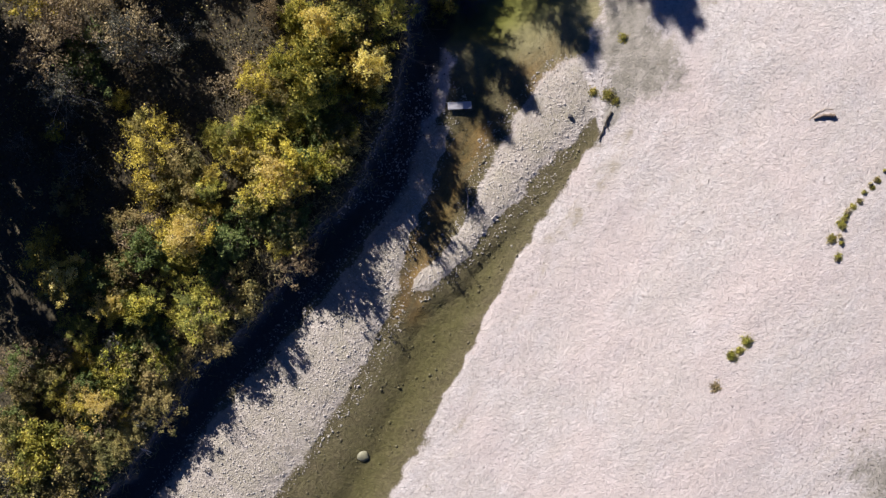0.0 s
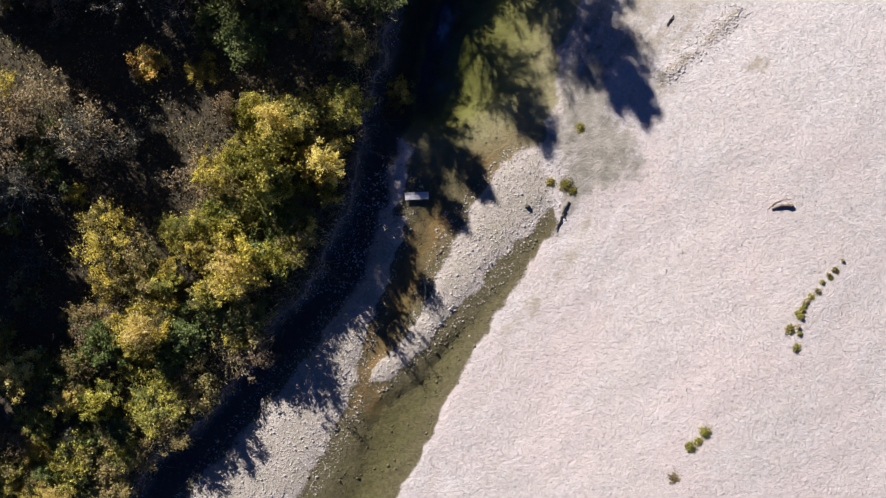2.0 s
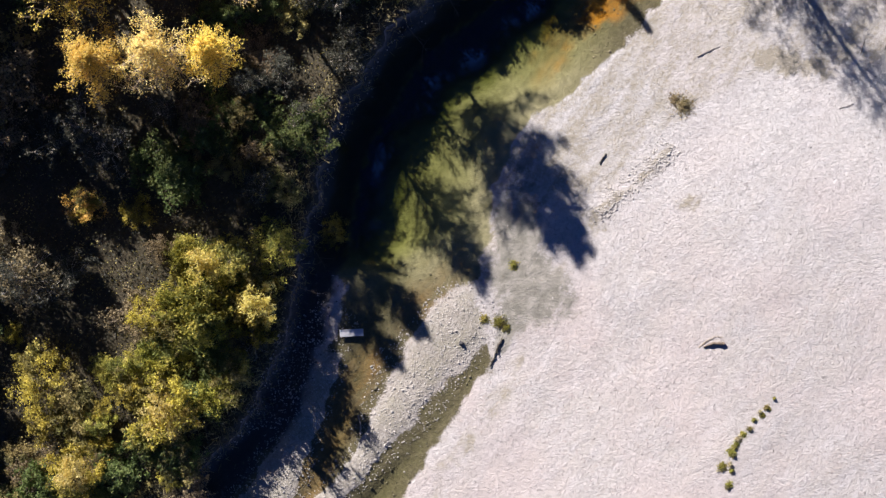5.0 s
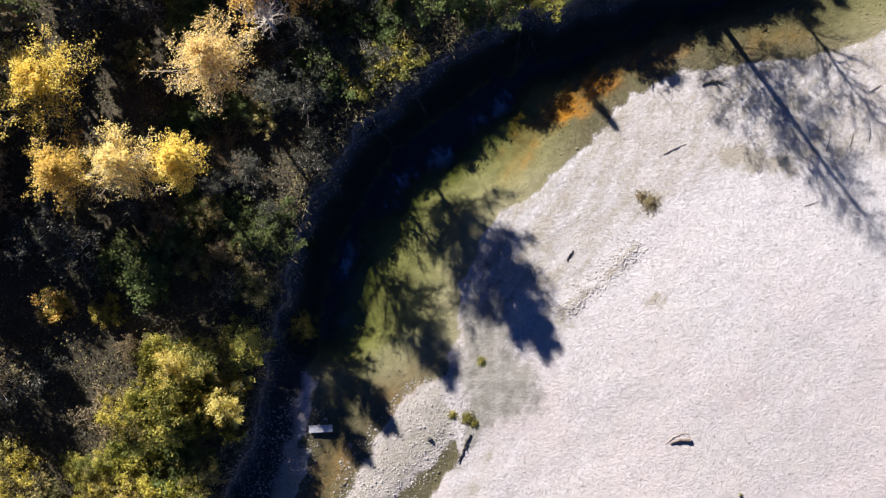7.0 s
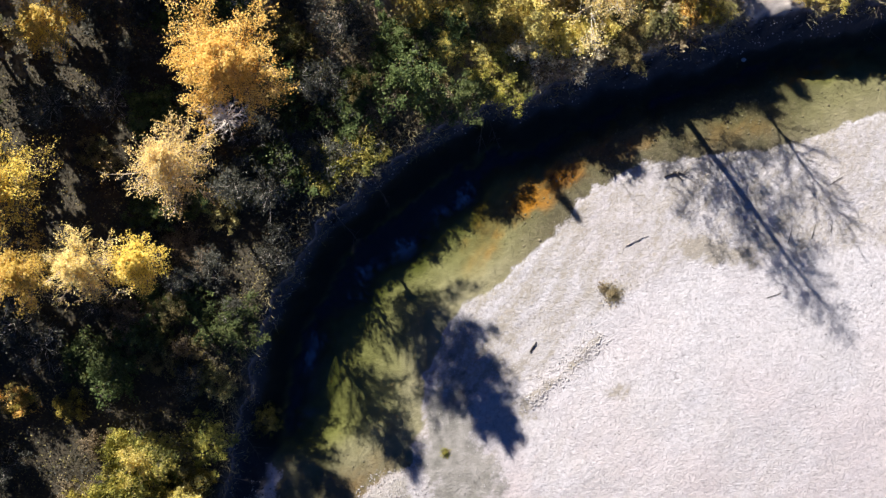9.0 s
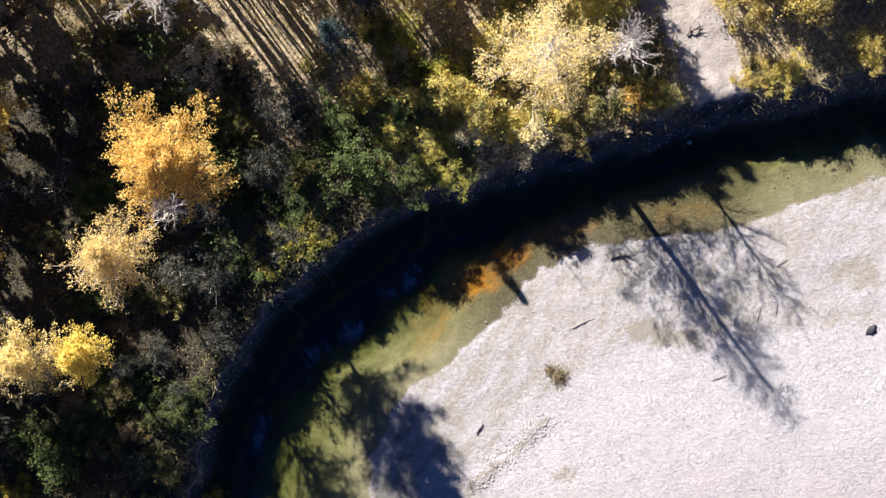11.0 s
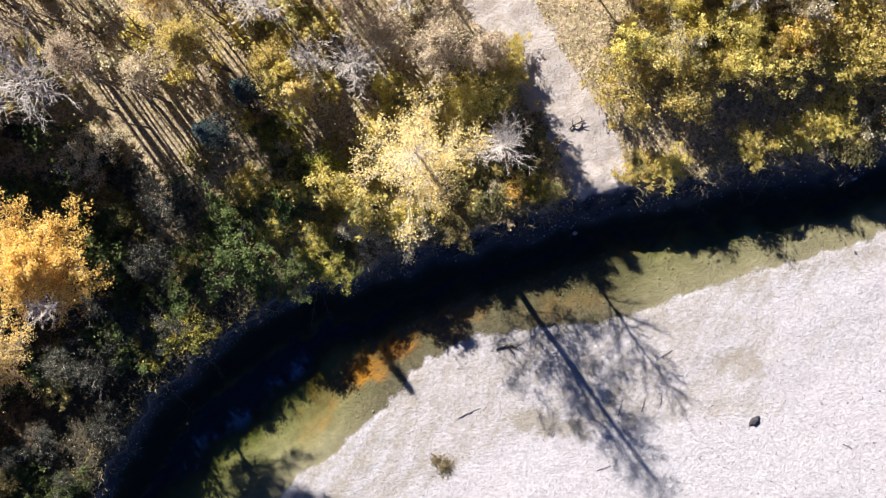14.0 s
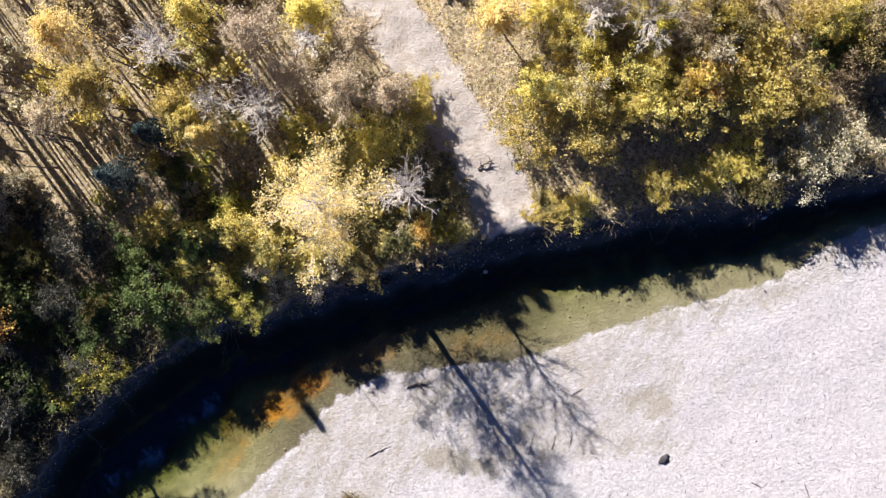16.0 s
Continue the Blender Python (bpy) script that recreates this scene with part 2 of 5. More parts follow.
M_GROUND, M_WATER = ground_material(), water_material()
M_LEAF = {
    "gold": leaf_material("golden orange leaves", (0.58, 0.33, 0.055), (0.75, 0.47, 0.105), (0.86, 0.62, 0.23)),
    "yellow": leaf_material("bright yellow leaves", (0.5, 0.4, 0.07), (0.74, 0.61, 0.16), (0.86, 0.75, 0.33), 0.5),
    "amber": leaf_material("rich golden yellow leaves", (0.50, 0.35, 0.05), (0.76, 0.54, 0.10), (0.87, 0.68, 0.23), 0.45),
    "tan": leaf_material("faded tan leaves", (0.36, 0.27, 0.155), (0.58, 0.46, 0.28), (0.76, 0.65, 0.45)),
    "needle": leaf_material("blue-green needles", (0.018, 0.032, 0.030), (0.035, 0.058, 0.052), (0.07, 0.10, 0.085), 0.1),
    "ochre": leaf_material("speckled ochre leaves", (0.13, 0.11, 0.03), (0.42, 0.34, 0.05), (0.88, 0.73, 0.14), patch=(0.20, 0.17, 0.055)),
    "pale": leaf_material("pale straw yellow leaves", (0.70, 0.51, 0.12), (0.88, 0.69, 0.22), (0.94, 0.80, 0.38), 0.35, 0.1),
    "blond": leaf_material("blond yellow leaves", (0.70, 0.53, 0.12), (0.92, 0.74, 0.26), (0.97, 0.85, 0.46), 0.35, 0.1),
    "yellowgreen": leaf_material("yellow-green leaves", (0.11, 0.12, 0.03), (0.38, 0.36, 0.06), (0.82, 0.68, 0.16), patch=(0.19, 0.22, 0.055)),
    "olive": leaf_material("olive leaves", (0.11, 0.095, 0.04), (0.31, 0.26, 0.09), (0.58, 0.47, 0.19), patch=(0.19, 0.19, 0.065)),
    "lime": leaf_material("yellow-green sunlit leaves", (0.30, 0.245, 0.065), (0.70, 0.57, 0.14), (0.94, 0.79, 0.28), patch=(0.46, 0.42, 0.15)),
    "straw": leaf_material("straw olive leaves", (0.4, 0.35, 0.21), (0.62, 0.54, 0.34), (0.8, 0.73, 0.52)),
    "green": leaf_material("dark green leaves", (0.05, 0.075, 0.025), (0.12, 0.16, 0.045), (0.25, 0.28, 0.09)),
    "brown": leaf_material("rust brown leaves", (0.11, 0.085, 0.048), (0.26, 0.20, 0.11), (0.46, 0.37, 0.21)),
    "grey": leaf_material("faded grey-green leaves", (0.045, 0.047, 0.033), (0.085, 0.087, 0.062), (0.155, 0.153, 0.113)),
}
M_BARK = bark_material("grey-brown bark", (0.10, 0.075, 0.055), (0.25, 0.20, 0.155))
M_PALE_BARK = bark_material("pale bare twigs", (0.46, 0.40, 0.33), (0.72, 0.66, 0.56))
M_STRAW_BARK = bark_material("tan bark and twigs", (0.30, 0.24, 0.165), (0.56, 0.47, 0.34))
M_DARK_BARK = bark_material("dark slender stems", (0.055, 0.04, 0.03), (0.14, 0.105, 0.075))
M_STONE = rock_material("pale river cobbles", (0.36, 0.33, 0.31), (0.64, 0.60, 0.58))
M_SHOAL_STONE = rock_material("grey-beige shoal cobbles", (0.30, 0.275, 0.24), (0.62, 0.58, 0.54))
M_WET_STONE = rock_material("wet channel stones", (0.085, 0.074, 0.042), (0.17, 0.15, 0.095), 0.4)
M_BED_STONE = rock_material("olive-brown bed pebbles", (0.13, 0.108, 0.062), (0.30, 0.255, 0.165), 0.5)
M_DARK_ROCK = rock_material("dark slaty rock", (0.035, 0.033, 0.035), (0.10, 0.095, 0.095))
M_DRIFT = wood_material("weathered driftwood", (0.20, 0.175, 0.15), (0.48, 0.44, 0.40))
M_DARK_WOOD = wood_material("sodden dark wood", (0.035, 0.03, 0.025), (0.12, 0.10, 0.08))
M_BOARD = wood_material("bleached board", (0.40, 0.40, 0.42), (0.66, 0.66, 0.68))
M_GRASS = leaf_material("dry bank grass", (0.16, 0.13, 0.06), (0.28, 0.23, 0.11), (0.40, 0.34, 0.19), 0.25)


# ---- the lie of the land ----
BANK = [(-300, -320), (-26.7, -20.4), (-20.2, -13.0), (-17.2, -8.0), (-13.6, -4.9), (-9.6, 0.7), (-6.3, 4.2), (-4.5, 9.1), (-2.9, 16.0), (-2.1, 19.5),
        (-1.0, 22.6), (2.3, 27.8), (7.3, 32.0), (12.5, 35.0), (14.2, 34.9), (19.9, 37.3), (26.6, 39.0), (30.2, 40.3), (36.1, 40.9),
        (39.6, 41.9), (44.5, 42.2), (48.3, 43.2), (54.2, 44.2), (60.0, 45.6), (400, 125)]
SHORE = [(-160, -300), (-7.1, -20.7), (-4.3, -15.7), (-0.7, -8.9), (2.9, -2.1), (6.4, 3.6), (8.8, 7.2), (7.6, 9.6), (7.6, 11.6), (8.7, 15.6), (8.9, 17.8),
         (10.0, 20.6), (11.4, 22.4), (12.9, 23.1), (16.1, 25.6), (18.7, 28.8), (23.0, 31.3), (27.8, 31.6), (32.5, 32.3), (37.8, 34.2),
         (45.1, 36.3), (48.7, 37.2), (51.5, 39.4), (54.7, 40.6), (60.0, 42.0), (400, 115)]
SHOAL_LEFT = [(-1.6, 6.8), (-2.9, 3.6), (-4.7, 0.0), (-6.4, -3.6), (-9.0, -7.4), (-12.2, -11.5), (-15.3, -15.3), (-19.1, -20.3), (-26, -29)]
SHOAL_RIGHT = [(7.0, 9.6), (4.7, 6.9), (2.5, 3.6), (0.7, 0.8), (-1.2, -1.4), (-2.6, -2.6)]
RUST_RUN = [(1.1, 7.2), (-0.7, 4.0), (-2.1, 0.8), (-3.2, -1.7), (-3.5, -4.2)]
TERRACE = [(-150, -300), (-3.0, -16.0), (5.0, -2.0), (9.5, 5.0), (12.2, 10.5), (13.2, 14.0), (16.0, 17.2), (18.3, 19.6), (21.3, 22.0), (26.0, 24.4), (31.0, 24.8), (60.0, 27.0), (400, 60)]
RIDGE = [(14.6, 15.9), (15.9, 16.5), (17.9, 18.2), (19.0, 19.4), (20.2, 20.4)]
TRACK = [(31.0, 40.2), (30.4, 42.4), (29.0, 45.2), (27.0, 48.1), (24.9, 51.6), (22.8, 54.8), (19.0, 61.0), (6.0, 84.0)]


def to_line(pts, xs, ys, signed=False):
    """Distance of the places to a line of points (signed: more than 0 on its left), and how far along it, 0 to 1."""
    best = np.full(xs.shape, 1e9)
    side, along = np.ones(xs.shape), np.zeros(xs.shape)
    for i, ((ax, ay), (bx, by)) in enumerate(zip(pts, pts[1:])):
        dx, dy = bx - ax, by - ay
        u = np.clip(((xs - ax) * dx + (ys - ay) * dy) / (dx * dx + dy * dy), 0, 1)
        d = np.hypot(xs - ax - u * dx, ys - ay - u * dy)
        near = d < best - 1e-9
        best = np.where(near, d, best)
        side = np.where(near, np.sign(dx * (ys - ay) - dy * (xs - ax)), side)
        along = np.where(near, (i + u) / (len(pts) - 1), along)
    return (best * side if signed else best), along


def smooth(lo, hi, v):
    u = np.clip((v - lo) / (hi - lo), 0, 1)
    return u * u * (3 - 2 * u)


def wobble(xs, ys, size, seed):
    """A cheap smooth noise, about -1 to 1."""
    r = np.random.RandomState(seed)
    out = np.zeros(np.shape(xs))
    for k in range(5):
        a, p = r.uniform(0, 2 * math.pi), r.uniform(0, 6.28, 2)
        f = 2 * math.pi / size * (0.7 + 0.35 * k)
        u, v = xs * math.cos(a) + ys * math.sin(a), -xs * math.sin(a) + ys * math.cos(a)
        out += np.sin(u * f + p[0]) * np.sin(v * f * 0.8 + p[1]) / (1 + 0.5 * k)
    return out / 1.8


def blob(xs, ys, x, y, rx, ry, turn=0.0):
    c, s = math.cos(radians(turn)), math.sin(radians(turn))
    u, v = (xs - x) * c + (ys - y) * s, -(xs - x) * s + (ys - y) * c
    return 1 - smooth(0.3, 1.4, np.hypot(u / rx, v / ry))


def land(xs, ys):
    """Height of the ground and its kinds of surface."""
    xs, ys = np.asarray(xs, float), np.asarray(ys, float)
    db, _ = to_line(BANK, xs, ys, True)
    db = db + 0.35 * wobble(xs, ys, 3.5, 1) + 0.15 * wobble(xs, ys, 1.1, 2)
    ds, _ = to_line(SHORE, xs, ys, True)
    ds = -ds + 0.18 * wobble(xs, ys, 2.2, 3) + 0.05 * wobble(xs, ys, 0.9, 4) + 0.10 * wobble(xs, ys, 6.0, 25)
    dt, _ = to_line(TERRACE, xs, ys, True)
    # river bed: shallow runs below, a deep pool in the bend, deep along the cut bank
    pool = smooth(9.0, 16.0, ys + 0.15 * xs)
    shallow = 1 - 0.62 * smooth(12.0, 20.0, xs)
    depth = 0.36 + (0.75 * shallow * smooth(0.5, 6.5, -ds) + 0.3 * smooth(4.0, 8.5, -ds) - 0.10) * pool
    # outer bend runs deep; widened to darken the water under the bank's shadow
    reach = 3.1 + 1.7 * np.exp(-((xs - 8.8) / 4.6) ** 2) + 0.5 * wobble(xs, ys, 4.0, 27)
    depth = depth + 2.8 * smooth(reach + 1.3, reach - 1.3, -db) * pool
    depth = depth * smooth(-0.2, 2.6, -ds) + 0.02
    bed = -depth + 0.04 * wobble(xs, ys, 1.6, 5)
    # gravel shoals
    dl, al = to_line(SHOAL_LEFT, xs, ys)
    wl = 0.75 + 2.3 * smooth(0.05, 0.7, al)
    ql = (dl + 0.25 * wobble(xs, ys, 1.7, 6) + 0.12 * wobble(xs, ys, 0.8, 24)) / wl
    left = 0.15 - 0.20 * smooth(0.4, 1.35, ql) - 0.5 * smooth(1.3, 3.0, ql) - 6.0 * smooth(2.0, 5.0, ql)
    dr, ar = to_line(SHOAL_RIGHT, xs, ys)
    wr = 1.9 - 1.2 * smooth(0.0, 0.7, ar)
    qr = (dr + 0.3 * wobble(xs, ys, 2.1, 7) + 0.12 * wobble(xs, ys, 0.8, 23)) / wr
    right = 0.13 - 0.05 * smooth(0.4, 1.0, ar) - 0.15 * smooth(0.3, 1.4, qr) - 0.4 * smooth(1.4, 4.0, qr) - 6.0 * smooth(2.5, 7.0, qr)
    # shaded gravel apron under the bank
    apron = (0.10 - 0.10 * np.abs(db + 2.2) + 0.04 * wobble(xs, ys, 2.0, 8)) * (smooth(0.0, 3.0, ys) - smooth(12.0, 16.0, ys)) - 3.0 * (1 - (smooth(0.0, 3.0, ys) - smooth(12.0, 16.0, ys)))
    river = np.maximum.reduce([bed, left - 0.02, right - 0.02, apron])
    # the open bar, with a low silty margin and a small terrace
    low = 0.02 + 0.03 * np.clip(ds, 0, 12) + 0.04 * smooth(0, 3.5, ds)
    high = 0.06 + 0.82 * smooth(0, 18, ds)
    gentle = 5.0 * np.maximum(smooth(14, 8, ys), smooth(19, 24, xs))
    step = smooth(0, 1, (-dt + 0.25 * wobble(xs, ys, 1.9, 9) + 1.0 + gentle) / (1.8 + 2 * gentle))
    bar = low + (np.maximum(high - low, 0)) * step + 0.035 * wobble(xs, ys, 5.0, 10) + 0.015 * wobble(xs, ys, 1.3, 11)
    h = np.where(ds > 0, bar, river)
    edge = smooth(-0.4, 0.4, ds)
    h = np.where(np.abs(ds) < 0.4, river * (1 - edge) + bar * edge, h)
    # the cut bank and the forest floor
    north = smooth(8.0, 20.0, ys)
    lip = 1.45 + 0.7 * north
    cut = -1.3 + (lip + 1.3) * smooth(-1.6 - 1.1 * smooth(12.0, 22.0, xs), 0.3, db) ** 0.8
    floor = lip + 0.3 * smooth(0, 12, db) + 0.10 * wobble(xs, ys, 4.0, 12)
    h = np.where(db > -2.8, np.maximum(h * smooth(0.4, -2.8, db), cut + (0.20 * wobble(xs, ys, 1.1, 13) + 0.12 * wobble(xs, ys, 0.8, 33)) * smooth(-2.8, -1.4, db)), h)
    h = np.where(db > 0.25, floor * smooth(0.25, 1.0, db) + h * (1 - smooth(0.25, 1.0, db)), h)
    dk, ak = to_line(TRACK, xs, ys)
    on_track = (1 - smooth(1.3, 2.5, dk + 0.25 * wobble(xs, ys, 2.4, 14))) * smooth(-0.6, 0.2, db)
    rut = np.exp(-((dk - 0.75) / 0.22) ** 2) * 0.06
    h = h - on_track * rut
    # kinds of surface
    bx = xs + 0.5 * wobble(xs, ys, 2.4, 51) + 0.25 * wobble(xs, ys, 0.9, 53)
    by = ys + 0.5 * wobble(xs, ys, 2.4, 52) + 0.25 * wobble(xs, ys, 0.9, 54)
    forest = smooth(-0.5, 0.1, db)
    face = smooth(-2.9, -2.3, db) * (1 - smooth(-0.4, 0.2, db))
    silt = np.maximum.reduce([blob(bx, by, 10.3, 14.6, 1.7, 4.0, -15), blob(bx, by, 11.0, 11.6, 1.8, 2.8, -25), 0.8 * blob(bx, by, 9.6, 8.7, 1.0, 2.0, -20), 0.75 * blob(bx, by, 12.2, 11.0, 2.2, 2.6, -30), 0.6 * blob(bx, by, 10.6, 18.2, 1.0, 2.6, -25), 0.62 * blob(bx, by, 26.3, -15.2, 2.4, 4.0, 35)])
    tan = np.maximum.reduce([
        1.0 * blob(bx, by, 27.5, 25.5, 3.6, 0.9, -12), 0.78 * blob(bx, by, 39.4, 29.3, 2.6, 1.3, -15), 0.75 * blob(bx, by, 14.0, 20.4, 0.8, 1.6, -30),
        0.7 * blob(bx, by, 12.4, 11.6, 0.8, 2.4, -25), 0.68 * blob(bx, by, 15.2, 15.4, 0.7, 1.2, -20), 0.38 * (1 - smooth(0.3, 1.1, np.abs(dt - 0.7 + 0.4 * wobble(xs, ys, 3.0, 21)))) * smooth(-4, 0, ys) * smooth(15, 9, ys),
        0.85 * (1 - smooth(0.10, 0.55, np.abs(ds - 1.75 + 0.2 * wobble(xs, ys, 4.0, 22)))) * (0.55 + 0.45 * wobble(xs, ys, 1.7, 55)) * smooth(11.0, 8.0, ys) * (0.6 + 0.4 * smooth(-6, 2, ys)), 0.55 * blob(bx, by, 33.0, 27.0, 2.5, 3.0, 50), 0.6 * blob(bx, by, 23.4, 28.2, 2.8, 1.0, 30), 0.40 * blob(bx, by, 19.5, 26.0, 5.0, 2.6, 40), 0.36 * blob(bx, by, 29.0, 27.5, 4.0, 2.0, 10), 0.34 * blob(bx, by, 46.0, 31.0, 5.0, 2.0, 15), 0.34 * blob(bx, by, 24.0, -12.0, 4.0, 2.5, 30)])
    dr2, _ = to_line(RIDGE, xs, ys)
    ridge = (1 - smooth(0.1, 0.45, dr2 + 0.2 * wobble(xs, ys, 1.2, 28))) * smooth(-0.7, 0.3, wobble(xs, ys, 2.3, 29))
    tan = np.maximum.reduce([tan, 0.85 * ridge, 0.62 * blob(bx, by, 13.6, 20.6, 1.3, 3.2, -25), 0.66 * blob(bx, by, 28.9, 25.4, 2.6, 0.8, -14), 0.62 * blob(bx, by, 20.7, 16.8, 1.2, 0.7, 30),
                             0.60 * blob(bx, by, 25.3, 30.4, 2.4, 0.9, 5), 0.52 * smooth(-0.5, 1.0, dt) * (ds > 0) * smooth(14, 18, ys) * smooth(48, 38, xs), 0.55 * smooth(0.18, 0.03, h) * (ds > 0) * smooth(10, 14, ys)])
    h = h + 0.04 * ridge
    shoal = (1 - smooth(0.8, 1.6, np.minimum(ql, qr + 0.25))) * (ds < 0.2)
    wet = smooth(0.05, -0.06, h)
    drun, _ = to_line(RUST_RUN, xs, ys)
    rust = np.maximum.reduce([0.20 * (1 - smooth(0.3, 1.7, drun)), 1.0 * blob(bx, by, 15.2, 28.9, 1.7, 1.2, 40), 1.0 * blob(bx, by, 17.8, 30.5, 1.6, 0.9, 30), 0.6 * blob(bx, by, 12.9, 27.6, 1.2, 1.3, 30), 0.35 * blob(bx, by, 12.6, 26.2, 1.0, 1.9, -25),
                              0.4 * blob(bx, by, 21.5, 32.2, 2.2, 0.9, 15), 0.2 * blob(bx, by, 5.2, 10.8, 3.0, 1.6, 35), 0.6 * blob(bx, by, 34.3, 37.2, 3.0, 0.5, 12), 0.15 * blob(bx, by, 29, 33.3, 3.0, 0.9, 10)]) * wet
    return h, (forest, silt, tan), (wet, rust, on_track), (pool * (1 - smooth(12.5, 17.5, xs) * (1 - 0.7 * smooth(31.0, 35.0, xs))), face, shoal)


def strips(lo, hi, step, far):
    core = np.arange(lo, hi + step / 2, step)
    out = [lo - step * (1.55 ** k) * 2 for k in range(1, 40) if step * (1.55 ** k) * 2 < far]
    up = [hi + lo - v for v in out]
    return np.array(sorted(out) + list(core) + up)


def mesh_of(name, verts, faces, mat, smooth_shade=True):
    me = bpy.data.meshes.new(name)
    me.from_pydata(verts, [], faces)
    me.materials.append(mat)
    if smooth_shade:
        me.shade_smooth()
    return me


def quick_mesh(name, verts, quads, mat, smooth_shade=False, tris=False):
    """A mesh straight from arrays."""
    k = 3 if tris else 4
    me = bpy.data.meshes.new(name)
    me.vertices.add(len(verts))
    me.vertices.foreach_set("co", np.asarray(verts, np.float32).ravel())
    me.loops.add(len(quads) * k)
    me.loops.foreach_set("vertex_index", np.asarray(quads, np.int32).ravel())
    me.polygons.add(len(quads))
    me.polygons.foreach_set("loop_start", np.arange(len(quads), dtype=np.int32) * k)
    me.update(calc_edges=True)
    me.materials.append(mat)
    if smooth_shade:
        me.shade_smooth()
    return me


gx, gy = strips(-34, 62, 0.29, 500), strips(-22, 62, 0.29, 500)
GX, GY = np.meshgrid(gx, gy)
HZ, LANDS, BEDS, MORE = land(GX.ravel(), GY.ravel())
nx, ny = len(gx), len(gy)
quads = (np.arange(ny - 1)[:, None] * nx + np.arange(nx - 1)[None, :]).ravel()
quads = np.stack([quads, quads + 1, quads + nx + 1, quads + nx], 1)
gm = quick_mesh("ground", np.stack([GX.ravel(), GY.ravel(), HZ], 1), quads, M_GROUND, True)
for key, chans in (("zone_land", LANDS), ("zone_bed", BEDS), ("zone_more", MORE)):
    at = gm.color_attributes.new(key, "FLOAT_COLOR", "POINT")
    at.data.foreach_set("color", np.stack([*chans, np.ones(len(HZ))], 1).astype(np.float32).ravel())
H_GRID = HZ.reshape(ny, nx)


def height(x, y):
    """Height of the ground mesh at one place."""
    i, j = int(np.searchsorted(gx, x)) - 1, int(np.searchsorted(gy, y)) - 1
    u, v = (x - gx[i]) / (gx[i + 1] - gx[i]), (y - gy[j]) / (gy[j + 1] - gy[j])
    a = H_GRID[j, i] * (1 - u) + H_GRID[j, i + 1] * u
    b = H_GRID[j + 1, i] * (1 - u) + H_GRID[j + 1, i + 1] * u
    return float(a * (1 - v) + b * v)


ground = tagged(new("ground", gm), "pale gravel bar, river bed and leaf-strewn forest floor", "ground", kind="structure")

low = (HZ[quads] < 0.03).any(1)
used = np.unique(quads[low])
slot = np.full(len(HZ), -1)
slot[used] = np.arange(len(used))
wm = quick_mesh("water", np.stack([GX.ravel()[used], GY.ravel()[used], np.zeros(len(used))], 1), slot[quads[low]], M_WATER, True)
wm.attributes.new("depth", "FLOAT", "POINT").data.foreach_set("value", np.clip(-HZ[used], 0, 6).astype(np.float32))
tagged(new("water", wm), "clear shallow green river water over a gravel bed", "water", kind="structure")


# ---- plants ----
def part(name, me, parent, label=""):
    ob = new(name, me)
    ob.parent = parent
    return tagged(ob, label)


def tubes(segs, sides=5):
    """Tapered tubes from rows of two ends and two radii."""
    s = np.asarray(segs, float)
    a, b, ra, rb = s[:, 0:3], s[:, 3:6], s[:, 6], s[:, 7]
    d = b - a
    d /= np.linalg.norm(d, axis=1)[:, None] + 1e-9
    ref = np.where(np.abs(d[:, 2:3]) < 0.9, [[0, 0, 1.0]], [[1.0, 0, 0]])
    u = np.cross(d, ref)
    u /= np.linalg.norm(u, axis=1)[:, None]
    v = np.cross(d, u)
    verts, faces, n = [], [], len(s)
    for k in range(sides):
        w = 2 * math.pi * k / sides
        off = math.cos(w) * u + math.sin(w) * v
        verts += [a + off * ra[:, None], b + off * rb[:, None]]
    verts = np.stack(verts, 1).reshape(-1, 3)
    base = np.arange(n)[:, None] * 2 * sides
    for k in range(sides):
        q = (k + 1) % sides
        faces.append(np.concatenate([base + 2 * k, base + 2 * q, base + 2 * q + 1, base + 2 * k + 1], 1))
    return verts, np.concatenate(faces)


def leaves(points, size, rng, up=0.5, slim=0.62, toward=(0, 0, 0)):
    """One folded-flat leaf blade at each point, turned at random, a little upward."""
    n = len(points)
    nor = rng.normal(size=(n, 3))
    nor[:, 2] = np.abs(nor[:, 2]) + up
    nor += np.asarray(toward)
    nor /= np.linalg.norm(nor, axis=1)[:, None]
    t = np.cross(nor, rng.normal(size=(n, 3)))
    t /= np.linalg.norm(t, axis=1)[:, None]
    b = np.cross(nor, t)
    s = size * rng.uniform(0.55, 1.3, (n, 1))
    p = np.asarray(points)
    verts = np.stack([p - t * s, p - b * s * slim + nor * s * 0.15, p + t * s, p + b * s * slim - nor * s * 0.1], 1).reshape(-1, 3)
    return verts, np.arange(4 * n).reshape(-1, 4)


